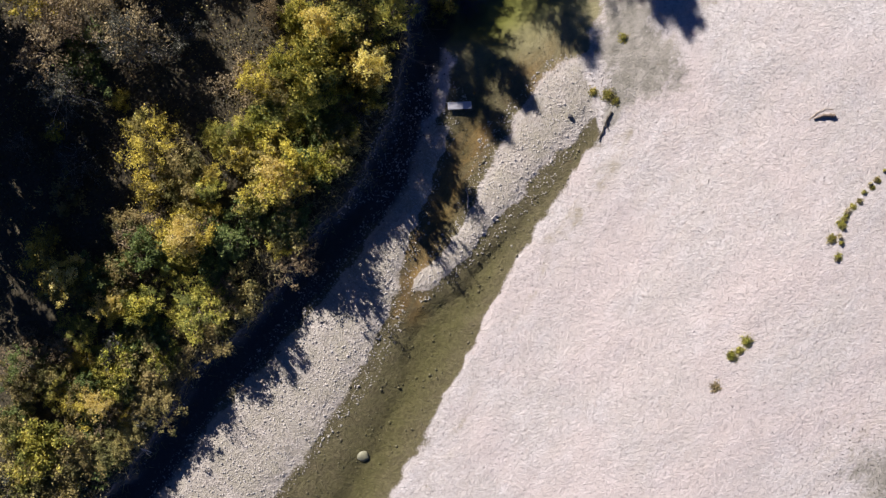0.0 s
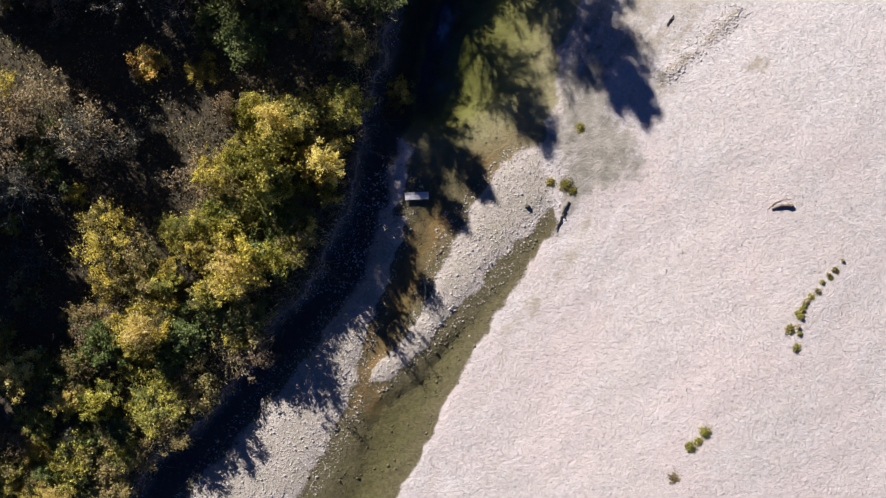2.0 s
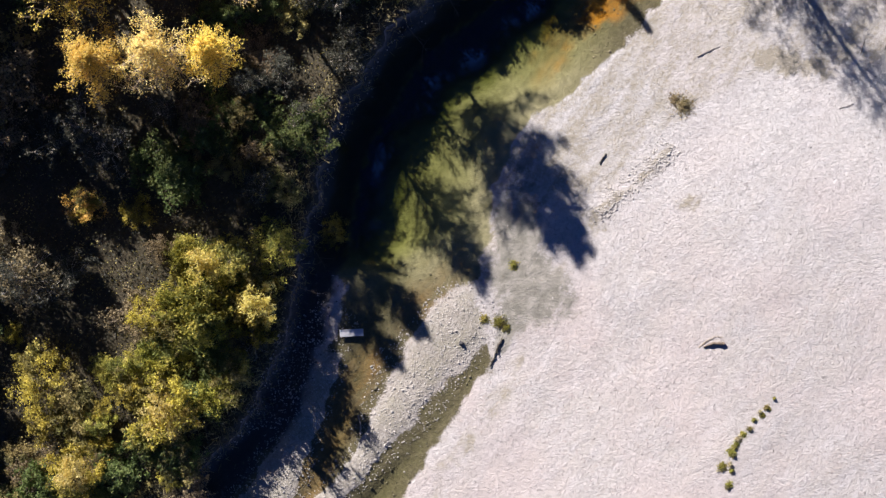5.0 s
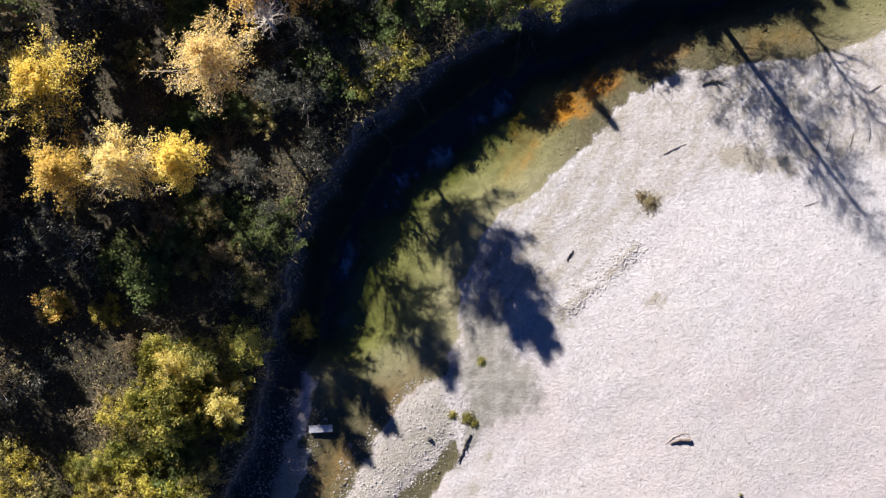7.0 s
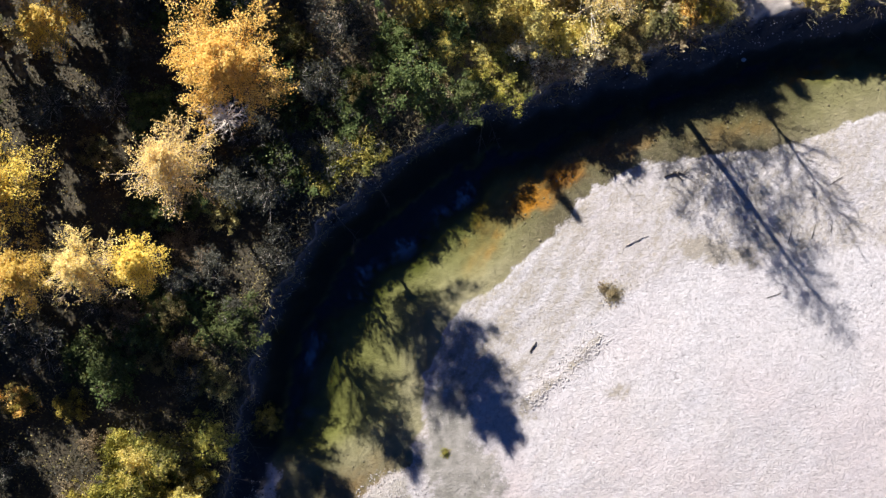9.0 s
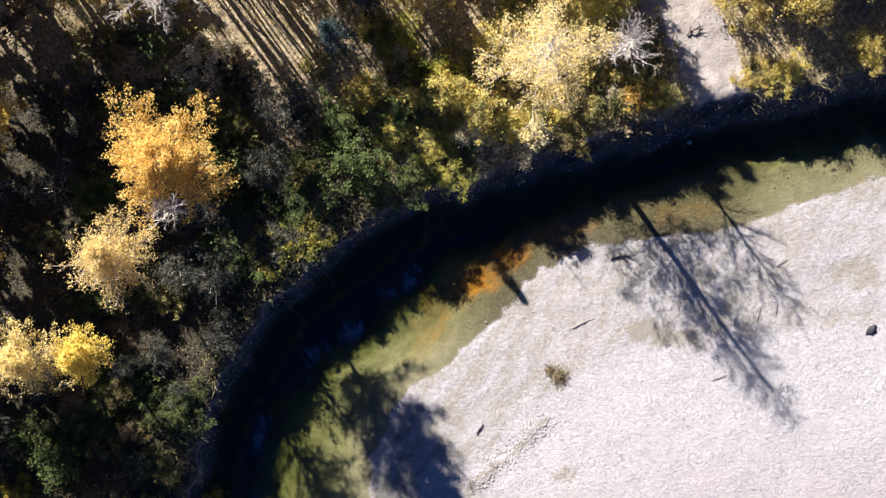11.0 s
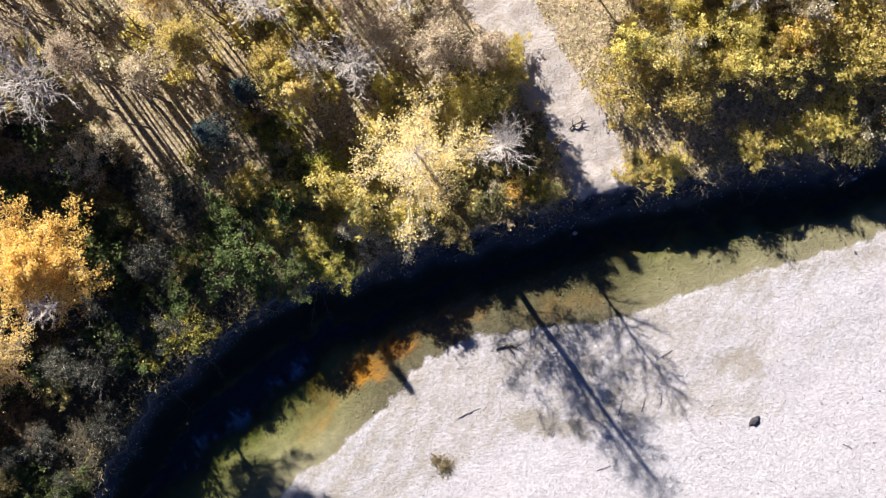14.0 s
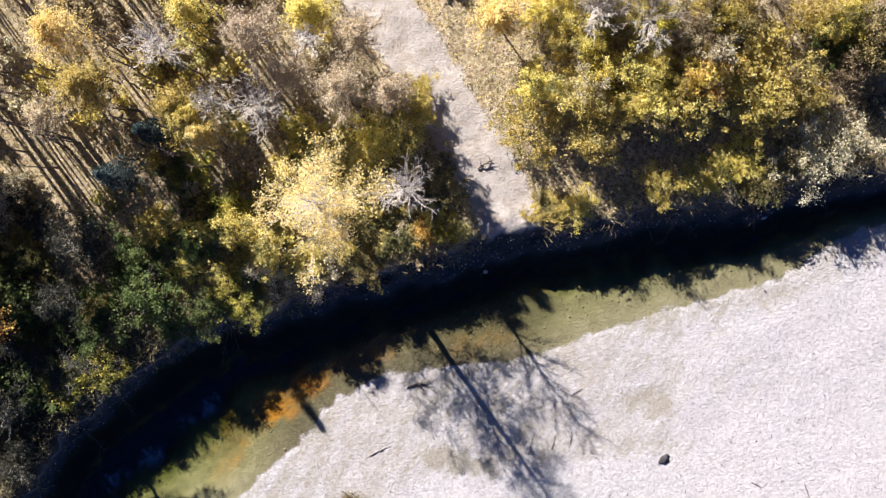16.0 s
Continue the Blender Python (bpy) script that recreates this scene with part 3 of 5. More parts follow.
def grow(rng, tall, radius, limbs, subs, first=0.22, rise=0.75, thick=0.03, twig=0.012, bend=0.25, heavy=0.018, sway=0.012, limb=0.5, cone=False, taper=1.15, lean=0.06):
    """Trunk, limbs, branches and twigs as tube rows, and the places where leaves hang."""
    segs, tips = [], []
    top = np.array([rng.normal(0, lean) * tall, rng.normal(0, lean) * tall, tall * 0.93])
    trunk = [np.array([0, 0, -0.3])]
    for k in range(1, 7):
        trunk.append(top * k / 6 + np.append(rng.normal(0, sway * tall, 2), 0))
    r0 = thick * tall * 0.5
    for k in range(6):
        segs.append((*trunk[k], *trunk[k + 1], r0 * (1 - k / 6.6), r0 * (1 - (k + 1) / 6.6)))
    for i in range(limbs):
        f = first + (0.97 - first) * ((i + rng.uniform(0, 0.8)) / limbs)
        j = min(int(f * 6), 5)
        start = trunk[j] + (trunk[j + 1] - trunk[j]) * (f * 6 - j)
        az = i * 2.399 + rng.uniform(-0.5, 0.5)
        reach = radius * (1.05 - 0.75 * max(f - 0.45, 0) / 0.55) * (0.55 + 0.45 * min(f / 0.4, 1)) * rng.uniform(0.75, 1.08)
        if cone:
            reach = radius * (1.06 - 0.94 * ((f - first) / (1 - first)) ** taper) * rng.uniform(0.78, 1.08)
        climb = reach * rise * rng.uniform(0.5, 1.2)
        head = np.array([math.cos(az), math.sin(az), 0])
        side = np.array([-math.sin(az), math.cos(az), 0])
        r, prev = r0 * (1 - f) * limb + heavy, start
        bow = rng.normal(0, bend)
        for k in range(1, 5):
            u = k / 4
            p = start + head * reach * u + side * reach * bow * u * u + np.array([0, 0, climb * (u ** 0.8)]) + rng.normal(0, 0.03 * reach, 3)
            segs.append((*prev, *p, r * (1.15 - u * 0.8), r * (1.15 - min(u + 0.25, 1.05) * 0.8)))
            for s in range(subs):
                a2 = az + rng.uniform(-1.3, 1.3)
                l2 = reach * rng.uniform(0.18, 0.42) * (1.15 - 0.5 * u)
                q0 = prev + (p - prev) * rng.uniform(0.1, 1)
                q = q0 + np.array([math.cos(a2), math.sin(a2), rng.uniform(0.0, 1.0)]) * l2
                segs.append((*q0, *q, twig * 1.6, twig * 0.9))
                tips.append(q)
                for _ in range(2):
                    a3 = a2 + rng.uniform(-1.0, 1.0)
                    w0 = q0 + (q - q0) * rng.uniform(0.3, 1.0)
                    w = w0 + np.array([math.cos(a3), math.sin(a3), rng.uniform(-0.2, 0.9)]) * l2 * rng.uniform(0.4, 0.8)
                    segs.append((*w0, *w, twig, twig * 0.5))
                    tips += [w, (w + w0) / 2]
            prev = p
        tips.append(prev)
    return segs, np.array(tips)


def tree(name, label, x, y, tall, radius, leaf, count, size, seed, bark=M_BARK, limbs=26, subs=4, spread=0.2, twig=0.014, rise=0.75, category="tree", group="", first=0.22, thick=0.03, bend=0.25, heavy=0.018, sway=0.012, limb=0.5, cone=False, low=0.0, taper=1.15, lean=0.06):
    rng = np.random.RandomState(seed)
    ob = tagged(new(name), label, category, group)
    ob.location = (x, y, height(x, y))
    ob.rotation_euler = (0, 0, rng.uniform(0, 6.28))
    segs, tips = grow(rng, tall, radius, limbs, subs, rise=rise, twig=twig, first=first, thick=thick, bend=bend, heavy=heavy, sway=sway, limb=limb, cone=cone, taper=taper, lean=lean)
    segs = np.array(segs)
    wood = segs[:, 6] > twig * 1.7
    v, f = tubes(segs[wood], 5)
    part("trunk", quick_mesh("trunk", v, f, bark, True), ob)
    v, f = tubes(segs[~wood], 3)
    part("twig_crown", quick_mesh("twig_crown", v, f, bark, True), ob)
    if count:
        odds = np.clip(1 - low * tips[:, 2] / tips[:, 2].max(), 0.02, 1) ** 1.6
        pick = tips[rng.choice(len(tips), count, p=odds / odds.sum())] + rng.normal(0, spread, (count, 3))
        turn = ob.rotation_euler[2]
        sx, sy = -0.51, 0.72                       # blades turn towards the light
        light = (0.9 * (sx * math.cos(turn) + sy * math.sin(turn)), 0.9 * (sy * math.cos(turn) - sx * math.sin(turn)), 0.3)
        v, f = leaves(pick, size * 0.88, rng, toward=light)
        part("crown", quick_mesh("crown", v, f, M_LEAF[leaf]), ob)
    return ob


def shrub(name, label, radius, tall, leaf, count, size, seed, clumps=26, bark=M_BARK, category="shrub"):
    """A bush of many stems: an uneven outline, leaves in tight bunches at the twig ends, gaps between."""
    rng = np.random.RandomState(seed)
    ob = tagged(new(name), label, category)
    lobe, turn = rng.uniform(0.12, 0.30, 3), rng.uniform(0, 6.28, 3)
    segs, pts = [], []
    weights = rng.uniform(0.35, 1.4, clumps)
    for i in range(clumps):
        a, e = i * 2.399 + rng.uniform(-0.5, 0.5), rng.uniform(0.0, 1.0) ** 0.7
        edge = radius * (1 + sum(lobe[k] * math.sin((k + 2) * a + turn[k]) for k in range(3)))
        rr = edge * math.sqrt(1 - (e * 0.96) ** 2) * rng.uniform(0.5, 1.1)
        p = np.array([rr * math.cos(a), rr * math.sin(a), tall * (0.22 + 0.75 * e) * rng.uniform(0.65, 1.12)])
        m = np.array([p[0] * 0.35, p[1] * 0.35, p[2] * 0.55])
        segs += [(0.1 * p[0], 0.1 * p[1], -0.3, *m, 0.032, 0.022), (*m, *p, 0.022, 0.008)]
        wide = 0.10 + 0.15 * radius * weights[i]
        for _ in range(5):
            q = p + rng.normal(0, 1, 3) * wide * np.array([1, 1, 0.7])
            segs.append((*(m + (p - m) * rng.uniform(0.4, 1)), *q, 0.010, 0.005))
            k = int(count * weights[i] / weights.sum() / 5 * rng.uniform(0.4, 1.6)) + 1
            pts.append(q + rng.normal(0, 1, (k, 3)) * (0.07 + 0.05 * radius * rng.uniform(0.4, 1.3)))
    v, f = tubes(segs, 3)
    part("stalk", quick_mesh("stalk", v, f, bark, True), ob)
    pts = np.concatenate(pts)
    pts[:, 2] = np.maximum(pts[:, 2], 0.06)
    v, f = leaves(pts, size, rng)
    part("foliage", quick_mesh("foliage", v, f, M_LEAF[leaf]), ob)
    return ob


# rows: x, y, crown radius, height
GOLD_TREE = [
    (-1.5, 36.7, 3.5, 13.6),
]
AMBER_TREE = [
    (-7.5, 25.3, 1.8, 9.6), (-13.9, 24.8, 2.1, 10.2), (-15.2, 30.0, 3.0, 10.2), (-12.7, 39.3, 2, 9.5),
]
PALE_TREE = [
    (-5.2, 30.9, 2.8, 11.2), (-10.6, 25.2, 2.3, 10.6), (4.2, 52.3, 2, 9), (12.4, 46.4, 1.4, 6.5), (30.2, 53.1, 1.7, 5),
]
SPARSE_TREE = [
    (20.0, 42.1, 3.8, 14.6),
]
YELLOW_TREE = [
    (22.6, 46.1, 1.7, 3.2), (-8.7, 47, 1.9, 8.2), (11.8, 47.3, 1.7, 6.5), (6.1, 49.4, 1.9, 9.5), (10.9, 48.3, 1.5, 6.5),
    (12.1, 53.4, 1.5, 9), (18.9, 53.6, 1.7, 6.5),
]
BARE_TREE = [
    (-2.5, 33.7, 1.5, 9.5), (24.7, 42.9, 1.9, 9.5), (-2.8, 46.8, 3.1, 10), (10.4, 51.3, 1.9, 9.5),
    (19, 51.6, 1.2, 8), (15.8, 48.2, 2, 6.5), (13.3, 48.2, 1.4, 7.5), (39.3, 52.7, 2, 4.5),
    (36.2, 53.4, 1.7, 4.5),
]
TAN_TREE = [
    (21.6, 52.2, 2, 5.5), (15.8, 52.3, 2.3, 8.5), (21, 49, 2.3, 7.5), (23.8, 48.7, 1.5, 6.5), (3.4, 47.6, 1.6, 8.0), (17.6, 50.0, 1.8, 7.0),
    (-0.7, 48.5, 1.7, 9.5), (-5, 49.5, 1.8, 9.5),
]
YELLOWGREEN = [
    (5, 32.2, 1.6, 0.8), (2.8, 30.9, 1.4, 0.8),
    (-8.7, 12.8, 1.8, 4.4), (-7, 13.6, 1.3, 4.8), (-9.3, 10.9, 1.9, 3.8), (-9, 9.1, 1.4, 3.2), (-11, 7.8, 1.5, 2),
    (-12.8, 7.1, 1.2, 1.5), (-16.5, -3.8, 1.9, 2), (-26, -12.8, 1.9, 1.5), (-15.3, 6.6, 0.9, 1.2), (-4.5, 14.2, 1.4, 2),
    (14, 36.4, 1.8, 1.2), (10.9, 44.1, 1.6, 1.2), (13.7, 41.2, 1.7, 1.8),
]
LIME = [
    (32.5, 49.1, 1.4, 4), (32.1, 46.4, 1.8, 4), (35.2, 48.4, 2, 4.2), (35.9, 46.1, 2.1, 3.6), (38.2, 49.7, 1.9, 4.2),
    (39.6, 47.7, 1.5, 3.6), (42.3, 47.7, 1.7, 3.6), (48.3, 48.9, 1.7, 4.2), (24.5, 47, 1.9, 1.8), (33.2, 41.7, 1.2, 0.7),
    (18.9, 45.8, 1.4, 1.1), (22, 44.8, 1.2, 1.1), (14.2, 40.7, 1.5, 3.8), (16.6, 40.8, 1.2, 0.8), (11, 44.8, 1.1, 0.7),
    (15.9, 39.5, 1.4, 3.6), (20.2, 40.1, 1.2, 0.8), (19.9, 42.9, 1.6, 1.1), (17.6, 43.2, 1.5, 2.8), (23, 43.2, 1.4, 0.8),
]
OCHRE = [
    (-25.6, 14.6, 1.5, 4.4),     (-5.9, 10.4, 1.2, 3.0), (-19.2, 3.3, 1, 2.4), (-17.1, 0.4, 1.7, 2.9), (-24.2, -2.3, 1.6, 2.4), (-25.7, -0.5, 1.2, 2.6),
    (-21.5, -3.5, 1.2, 1.9), (-23.6, -9.7, 1.3, 1.5), (-21.2, 8.8, 0.6, 1.2), (-25.3, 6.9, 0.6, 1.2), (-11.5, 3.8, 2, 3.6),
    (-13.2, 16.4, 0.9, 1.2), (-19.1, 6.2, 1.6, 2.9), (-1.3, 15.1, 0.85, 3.2), (-16.5, 16.8, 0.9, 1.2),
]
OLIVE2 = [
    (15.6, 38.4, 1.5, 1.6), (50.9, 45.4, 2.6, 1.6), (49.2, 44.9, 1.8, 1.1), (18.8, 38.7, 1.8, 1.1), (-0.9, 42.8, 1.7, 2.8),
]
YELLOW = [
    (-5.45, 10.75, 1.0, 4.6), (-11.2, 3.8, 1.35, 4.4), (-16.8, 0.5, 1.1, 4.2), (-24.4, -2.0, 1.1, 2.9), (-21.7, -3.6, 0.9, 2.3), (-8.6, 13.2, 1.1, 4.9), (-22.4, -9.8, 0.9, 2.2),
    (21.8, 45.6, 2.3, 2.8), (45.7, 50.7, 2.4, 3.6), (45.9, 48, 1.8, 3.6), (49.1, 53.6, 1.4, 3.6), (42.6, 43.5, 1.2, 1.1),
    (40, 43, 1.1, 1.1), (44.7, 44.5, 1.5, 1.2), (35, 41.8, 1, 0.7), (24.9, 48.4, 1.4, 1.7),
]
GREEN = [
    (-8.8, 8.4, 1, 1.2), (-10.4, 10.3, 1, 1.2), (-7.9, 12.3, 1, 2), (-14.5, 0.7, 1.7, 2), (-15.3, -1, 1.4, 1.2), (-23.1, 11.1, 1.4, 2),
    (-2.7, 21.4, 1.6, 1.2), (-12.1, 19.6, 1.4, 1.2), (-10.7, 18.1, 1.4, 1.2), (-10.4, 19.1, 1.1, 1.2), (8.1, 36.3, 2.1, 2.6),
    (11.6, 35.4, 1.5, 1.2), (10.8, 39.9, 1.6, 1.2), (8, 37.8, 1.8, 1.2), (0.8, 31.6, 1.4, 1.2), (-7.7, 22.4, 1.6, 0.8),
    (51, 51.5, 1.8, 1), (4.2, 34.4, 1.8, 1.2),
]
GOLD = [
    (-16.5, 16.7, 0.9, 1.2), (25.5, 40.4, 0.8, 1.1), (43, 49.6, 1.4, 4.2),
]
OLIVE = [
    (-7.6, 6.2, 1.5, 2), (-17.2, 4.5, 1.6, 2), (-11.1, 1.1, 1.6, 1.5), (-13.9, -3.3, 1.6, 1.2), (-15.7, -5.5, 1.6, 1),
    (-20.5, -7.6, 2.1, 1.2), (-18.1, -7.3, 1.7, 1), (-19.2, -9.1, 1.6, 0.8), (-24.3, -13.2, 1.7, 1.5), (-22.3, -12.9, 1.4, 1.2),
    (-27.5, -14.6, 2.1, 1.2), (-25.1, -15.3, 1.7, 1.2), (-20.2, -10.8, 1.4, 0.8), (44.1, 52.4, 1.7, 3.6), (52.8, 51.1, 1.7, 3.6),
    (46.2, 43.3, 1.6, 0.8), (23.4, 40.4, 1.8, 1.1), (13.8, 41.5, 1.8, 1), (14.1, 36.6, 1.4, 0.8), (21.9, 38.3, 1.4, 0.8),
    (26.6, 43.1, 1.5, 1.1),
]
GREY = [
    (-0.1, 25.7, 1.2, 0.9), (3.2, 36.5, 2.1, 1.8), (-10.3, 35.2, 1.7, 2.8), (-14.1, 35.2, 1.7, 2.8), (-6.2, 8.2, 1.1, 1.2),
    (-24.6, 9.3, 2, 3), (-23.6, 4.9, 1.5, 1.2), (-27.3, 6, 1, 1.2), (-20.2, 12.2, 2.1, 4.2), (-16.3, 21.5, 1.8, 2.9),
    (-14.9, 20.1, 1.7, 2.9), (-18.2, 20.9, 1.7, 2.4), (-17.6, 12.6, 1.4, 2), (-0.6, 29.8, 1.8, 2.6), (-2.7, 30.2, 1.6, 2.6),
    (0.7, 32.3, 1.7, 1.8), (3.1, 31.6, 1.8, 1.2), (5.6, 31.6, 1.4, 0.9), (3.9, 40, 1.7, 2.6), (-1.1, 33.4, 1.6, 2.6),
    (53.4, 47.7, 1.1, 1.1),
]
BROWN = [
    (-25.4, 11.6, 2.1, 4.6), (-22.6, 15.0, 1.6, 3.6),     (-13.5, 10.1, 1.6, 1.2), (-20.2, 0.7, 1.4, 1.2), (-10.4, -0.7, 1.4, 1), (-26.5, -7.6, 2.1, 1.2), (-22, -10.1, 1.6, 1),
    (-24.2, 13.5, 1.7, 4.5), (-21.3, 21.2, 2, 3.5), (-20.3, 24.2, 2, 3.5), (5.7, 35.1, 1.8, 0.9), (-19.8, 12.5, 1.9, 4.4),
]
TREE_LOOKS = {
    "gold": (GOLD_TREE, "golden_tree", "tall poplar with a dense golden orange autumn crown", "gold", 32000, 0.064, M_BARK),
    "pale": (PALE_TREE, "pale_tree", "half-bare tree with thin pale straw-yellow leaves", "pale", 11000, 0.058, M_STRAW_BARK),
    "yellow": (YELLOW_TREE, "yellow_tree", "slender tree with bright yellow autumn leaves", "yellow", 7500, 0.078, M_BARK),
    "amber": (AMBER_TREE, "amber_tree", "slender tree with rich golden yellow leaves", "amber", 12500, 0.064, M_BARK),
    "tan": (TAN_TREE, "tan_tree", "half-bare tree with faded tan leaves", "tan", 5200, 0.058, M_STRAW_BARK),
    "sparse": (SPARSE_TREE, "sparse_tree", "tall tree with pale twigs and sparse straw-yellow leaves", "blond", 11000, 0.058, M_PALE_BARK),
    "bare": (BARE_TREE, "bare_tree", "leafless tree with pale grey spreading twigs", "", 0, 0.1, M_PALE_BARK),
}
for look_no, (key, (rows, nm, lab, leaf, count, size, bark)) in enumerate(TREE_LOOKS.items()):
    for i, (x, y, r, tall) in enumerate(rows):
        seed, n_leaves = 100 * look_no + i, int(1.15 * count * (0.45 + 0.2 * r))
        if key == "bare":
            tree(nm, lab, x, y, tall, r * 1.05, "", 0, size, seed, bark, limbs=int(22 + 4 * r), subs=3, rise=1.2, bend=0.10, heavy=0.014, first=0.4, twig=0.012, limb=0.3, sway=0.006, lean=0.02)
        elif key == "sparse":
            tree(nm, lab, x, y, tall, r * 1.08, leaf, n_leaves, size, seed, bark, limbs=44, subs=3, rise=0.62, bend=0.08, heavy=0.012, first=0.25, twig=0.009, limb=0.10, thick=0.036, sway=0.003, cone=True, low=0.97, spread=0.17, taper=0.7, lean=0.0)
        else:
            tree(nm, lab, x, y, tall, r * 1.05, leaf, n_leaves, size, seed, bark, limbs=int(26 + 8 * r), subs=4, rise=0.8, bend=0.15, first=0.42 if tall > 9 else 0.3, twig=0.012, thick=0.03, sway=0.006, cone=True, taper=0.9, lean=0.01, spread=0.07 + 0.022 * r)


def spruce(x, y, tall, radius, seed):
    """A dark conifer: straight stem, drooping whorls of needle sprays."""
    rng = np.random.RandomState(seed)
    ob = tagged(new("spruce_tree"), "dark blue-green spruce standing in the shade", "tree")
    ob.location = (x, y, height(x, y))
    segs, pts = [(0, 0, -0.3, 0, 0, tall, 0.12, 0.02)], []
    for k in range(26):
        z = tall * (0.08 + 0.9 * k / 26)
        reach = radius * (1 - 0.93 * k / 26)
        for i in range(7):
            a = rng.uniform(0, 6.28)
            l = reach * rng.uniform(0.75, 1.1)
            e = np.array([math.cos(a) * l, math.sin(a) * l, z - 0.25 * l])
            segs.append((0, 0, z, *e, 0.02, 0.006))
            u = rng.uniform(0.15, 1.0, (30, 1))
            pts.append(np.array([0, 0, z]) + (e - [0, 0, z]) * u + rng.normal(0, 0.09, (30, 3)))
    v, f = tubes(segs, 4)
    part("trunk", quick_mesh("trunk", v, f, M_DARK_BARK, True), ob)
    v, f = leaves(np.concatenate(pts), 0.085, rng, 0.4, 0.3)
    part("crown", quick_mesh("crown", v, f, M_LEAF["needle"]), ob)


spruce(7.3, 44.0, 8.6, 1.6, 5)
spruce(9.2, 46.6, 7.0, 1.3, 6)

SHRUB_LOOKS = {
    "yellowgreen": (YELLOWGREEN, "yellow_green_shrub", "leafy shrub turning from green to yellow", "yellowgreen"),
    "yellow": (YELLOW, "yellow_shrub", "shrub with bright yellow autumn leaves", "yellow"),
    "ochre": (OCHRE, "ochre_shrub", "thin shrub speckled with yellow ochre leaves", "ochre"),
    "lime": (LIME, "lime_shrub", "tall sunlit shrub with mixed yellow and green leaves", "lime"),
    "gold": (GOLD, "golden_shrub", "thin shrub with golden brown leaves", "gold"),
    "olive": (OLIVE, "olive_shrub", "dull olive willow shrub on the river bank", "olive"),
    "straw": (OLIVE2, "straw_shrub", "straw-coloured willow shrub with small leaves", "straw"),
    "green": (GREEN, "green_shrub", "dark green leafy shrub in the undergrowth", "green"),
    "brown": (BROWN, "brown_shrub", "withered shrub with rust brown leaves", "brown"),
    "grey": (GREY, "grey_shrub", "faded grey-green shrub nearly without leaves", "grey"),
}
rng = np.random.RandomState(7)
SHRUBS = {}
for k, (key, (rows, nm, lab, leaf)) in enumerate(SHRUB_LOOKS.items()):
    thin = 0.5 if key in ("grey", "gold", "brown") else 0.8 if key == "straw" else 1.0
    protos = []
    for i, (x, y, r, tall) in enumerate(rows):
        if i < 4:
            ob = shrub(nm, lab, r, tall, leaf, int(0.85 * (1450 + 2450 * r) * thin), 0.060 + 0.008 * (r > 1.3), 900 + 10 * k + i, bark=M_PALE_BARK if key == "grey" else M_BARK, clumps=int(10 + 8 * r))
            ob.location = (x, y, height(x, y) - 0.05)
            protos.append((ob, r, tall))
        else:
            ob, r0, t0 = min(protos, key=lambda p: abs(p[1] - r) + rng.uniform(0, 0.6))
            m = pose(x, y, height(x, y) - 0.05, 0, 0, rng.uniform(0, 360)) @ Matrix.Diagonal((r / r0, r / r0, tall / t0, 1))
            copy_thing(ob, m)
    SHRUBS[key] = protos


def thicken(count, box, keys, tall, wide, seed, near=-9, far=99):
    """More shrubs of the same kinds, standing close together."""
    r = np.random.RandomState(seed)
    made = 0
    while made < count:
        x, y = r.uniform(box[0], box[1]), r.uniform(box[2], box[3])
        d = to_line(BANK, np.array([x]), np.array([y]), True)[0][0]
        if not near < d < far or not in_forest(x, y):
            continue
        group = SHRUBS[keys[r.randint(len(keys))]]
        ob, r0, t0 = group[r.randint(len(group))]
        k, h = r.uniform(*wide) / r0, min(r.uniform(*tall), 0.6 + (0.4 if y > -4 else 0.16) * d) / t0
        copy_thing(ob, pose(x, y, height(x, y) - 0.05, 0, 0, r.uniform(0, 360)) @ Matrix.Diagonal((k, k, h, 1)))
        made += 1


def in_forest(x, y, margin=0.8):
    d = to_line(BANK, np.array([x]), np.array([y]), True)[0][0]
    k = to_line(TRACK, np.array([x]), np.array([y]))[0][0]
    return d > margin and k > 3.0


thicken(46, (32.5, 55.0, 46.6, 55.0), ("lime", "brown", "straw", "yellow", "lime", "ochre"), (2.6, 4.2), (0.8, 1.5), 201, near=4.3)
thicken(95, (-28.0, -3.0, -18.0, 14.5), ("olive", "yellowgreen", "green", "olive", "ochre", "yellowgreen", "brown"), (1.2, 3.0), (0.7, 1.3), 202, near=1.0, far=9.0)
thicken(30, (8.0, 28.0, 37.0, 47.0), ("lime", "straw", "lime", "yellow", "ochre"), (0.5, 1.5), (0.6, 1.2), 203, near=0.9, far=8.0)

thicken(55, (-12.0, 7.0, 17.0, 40.0), ("grey", "green", "olive", "grey", "brown", "green"), (0.9, 2.2), (0.7, 1.4), 204, near=1.0, far=16.0)

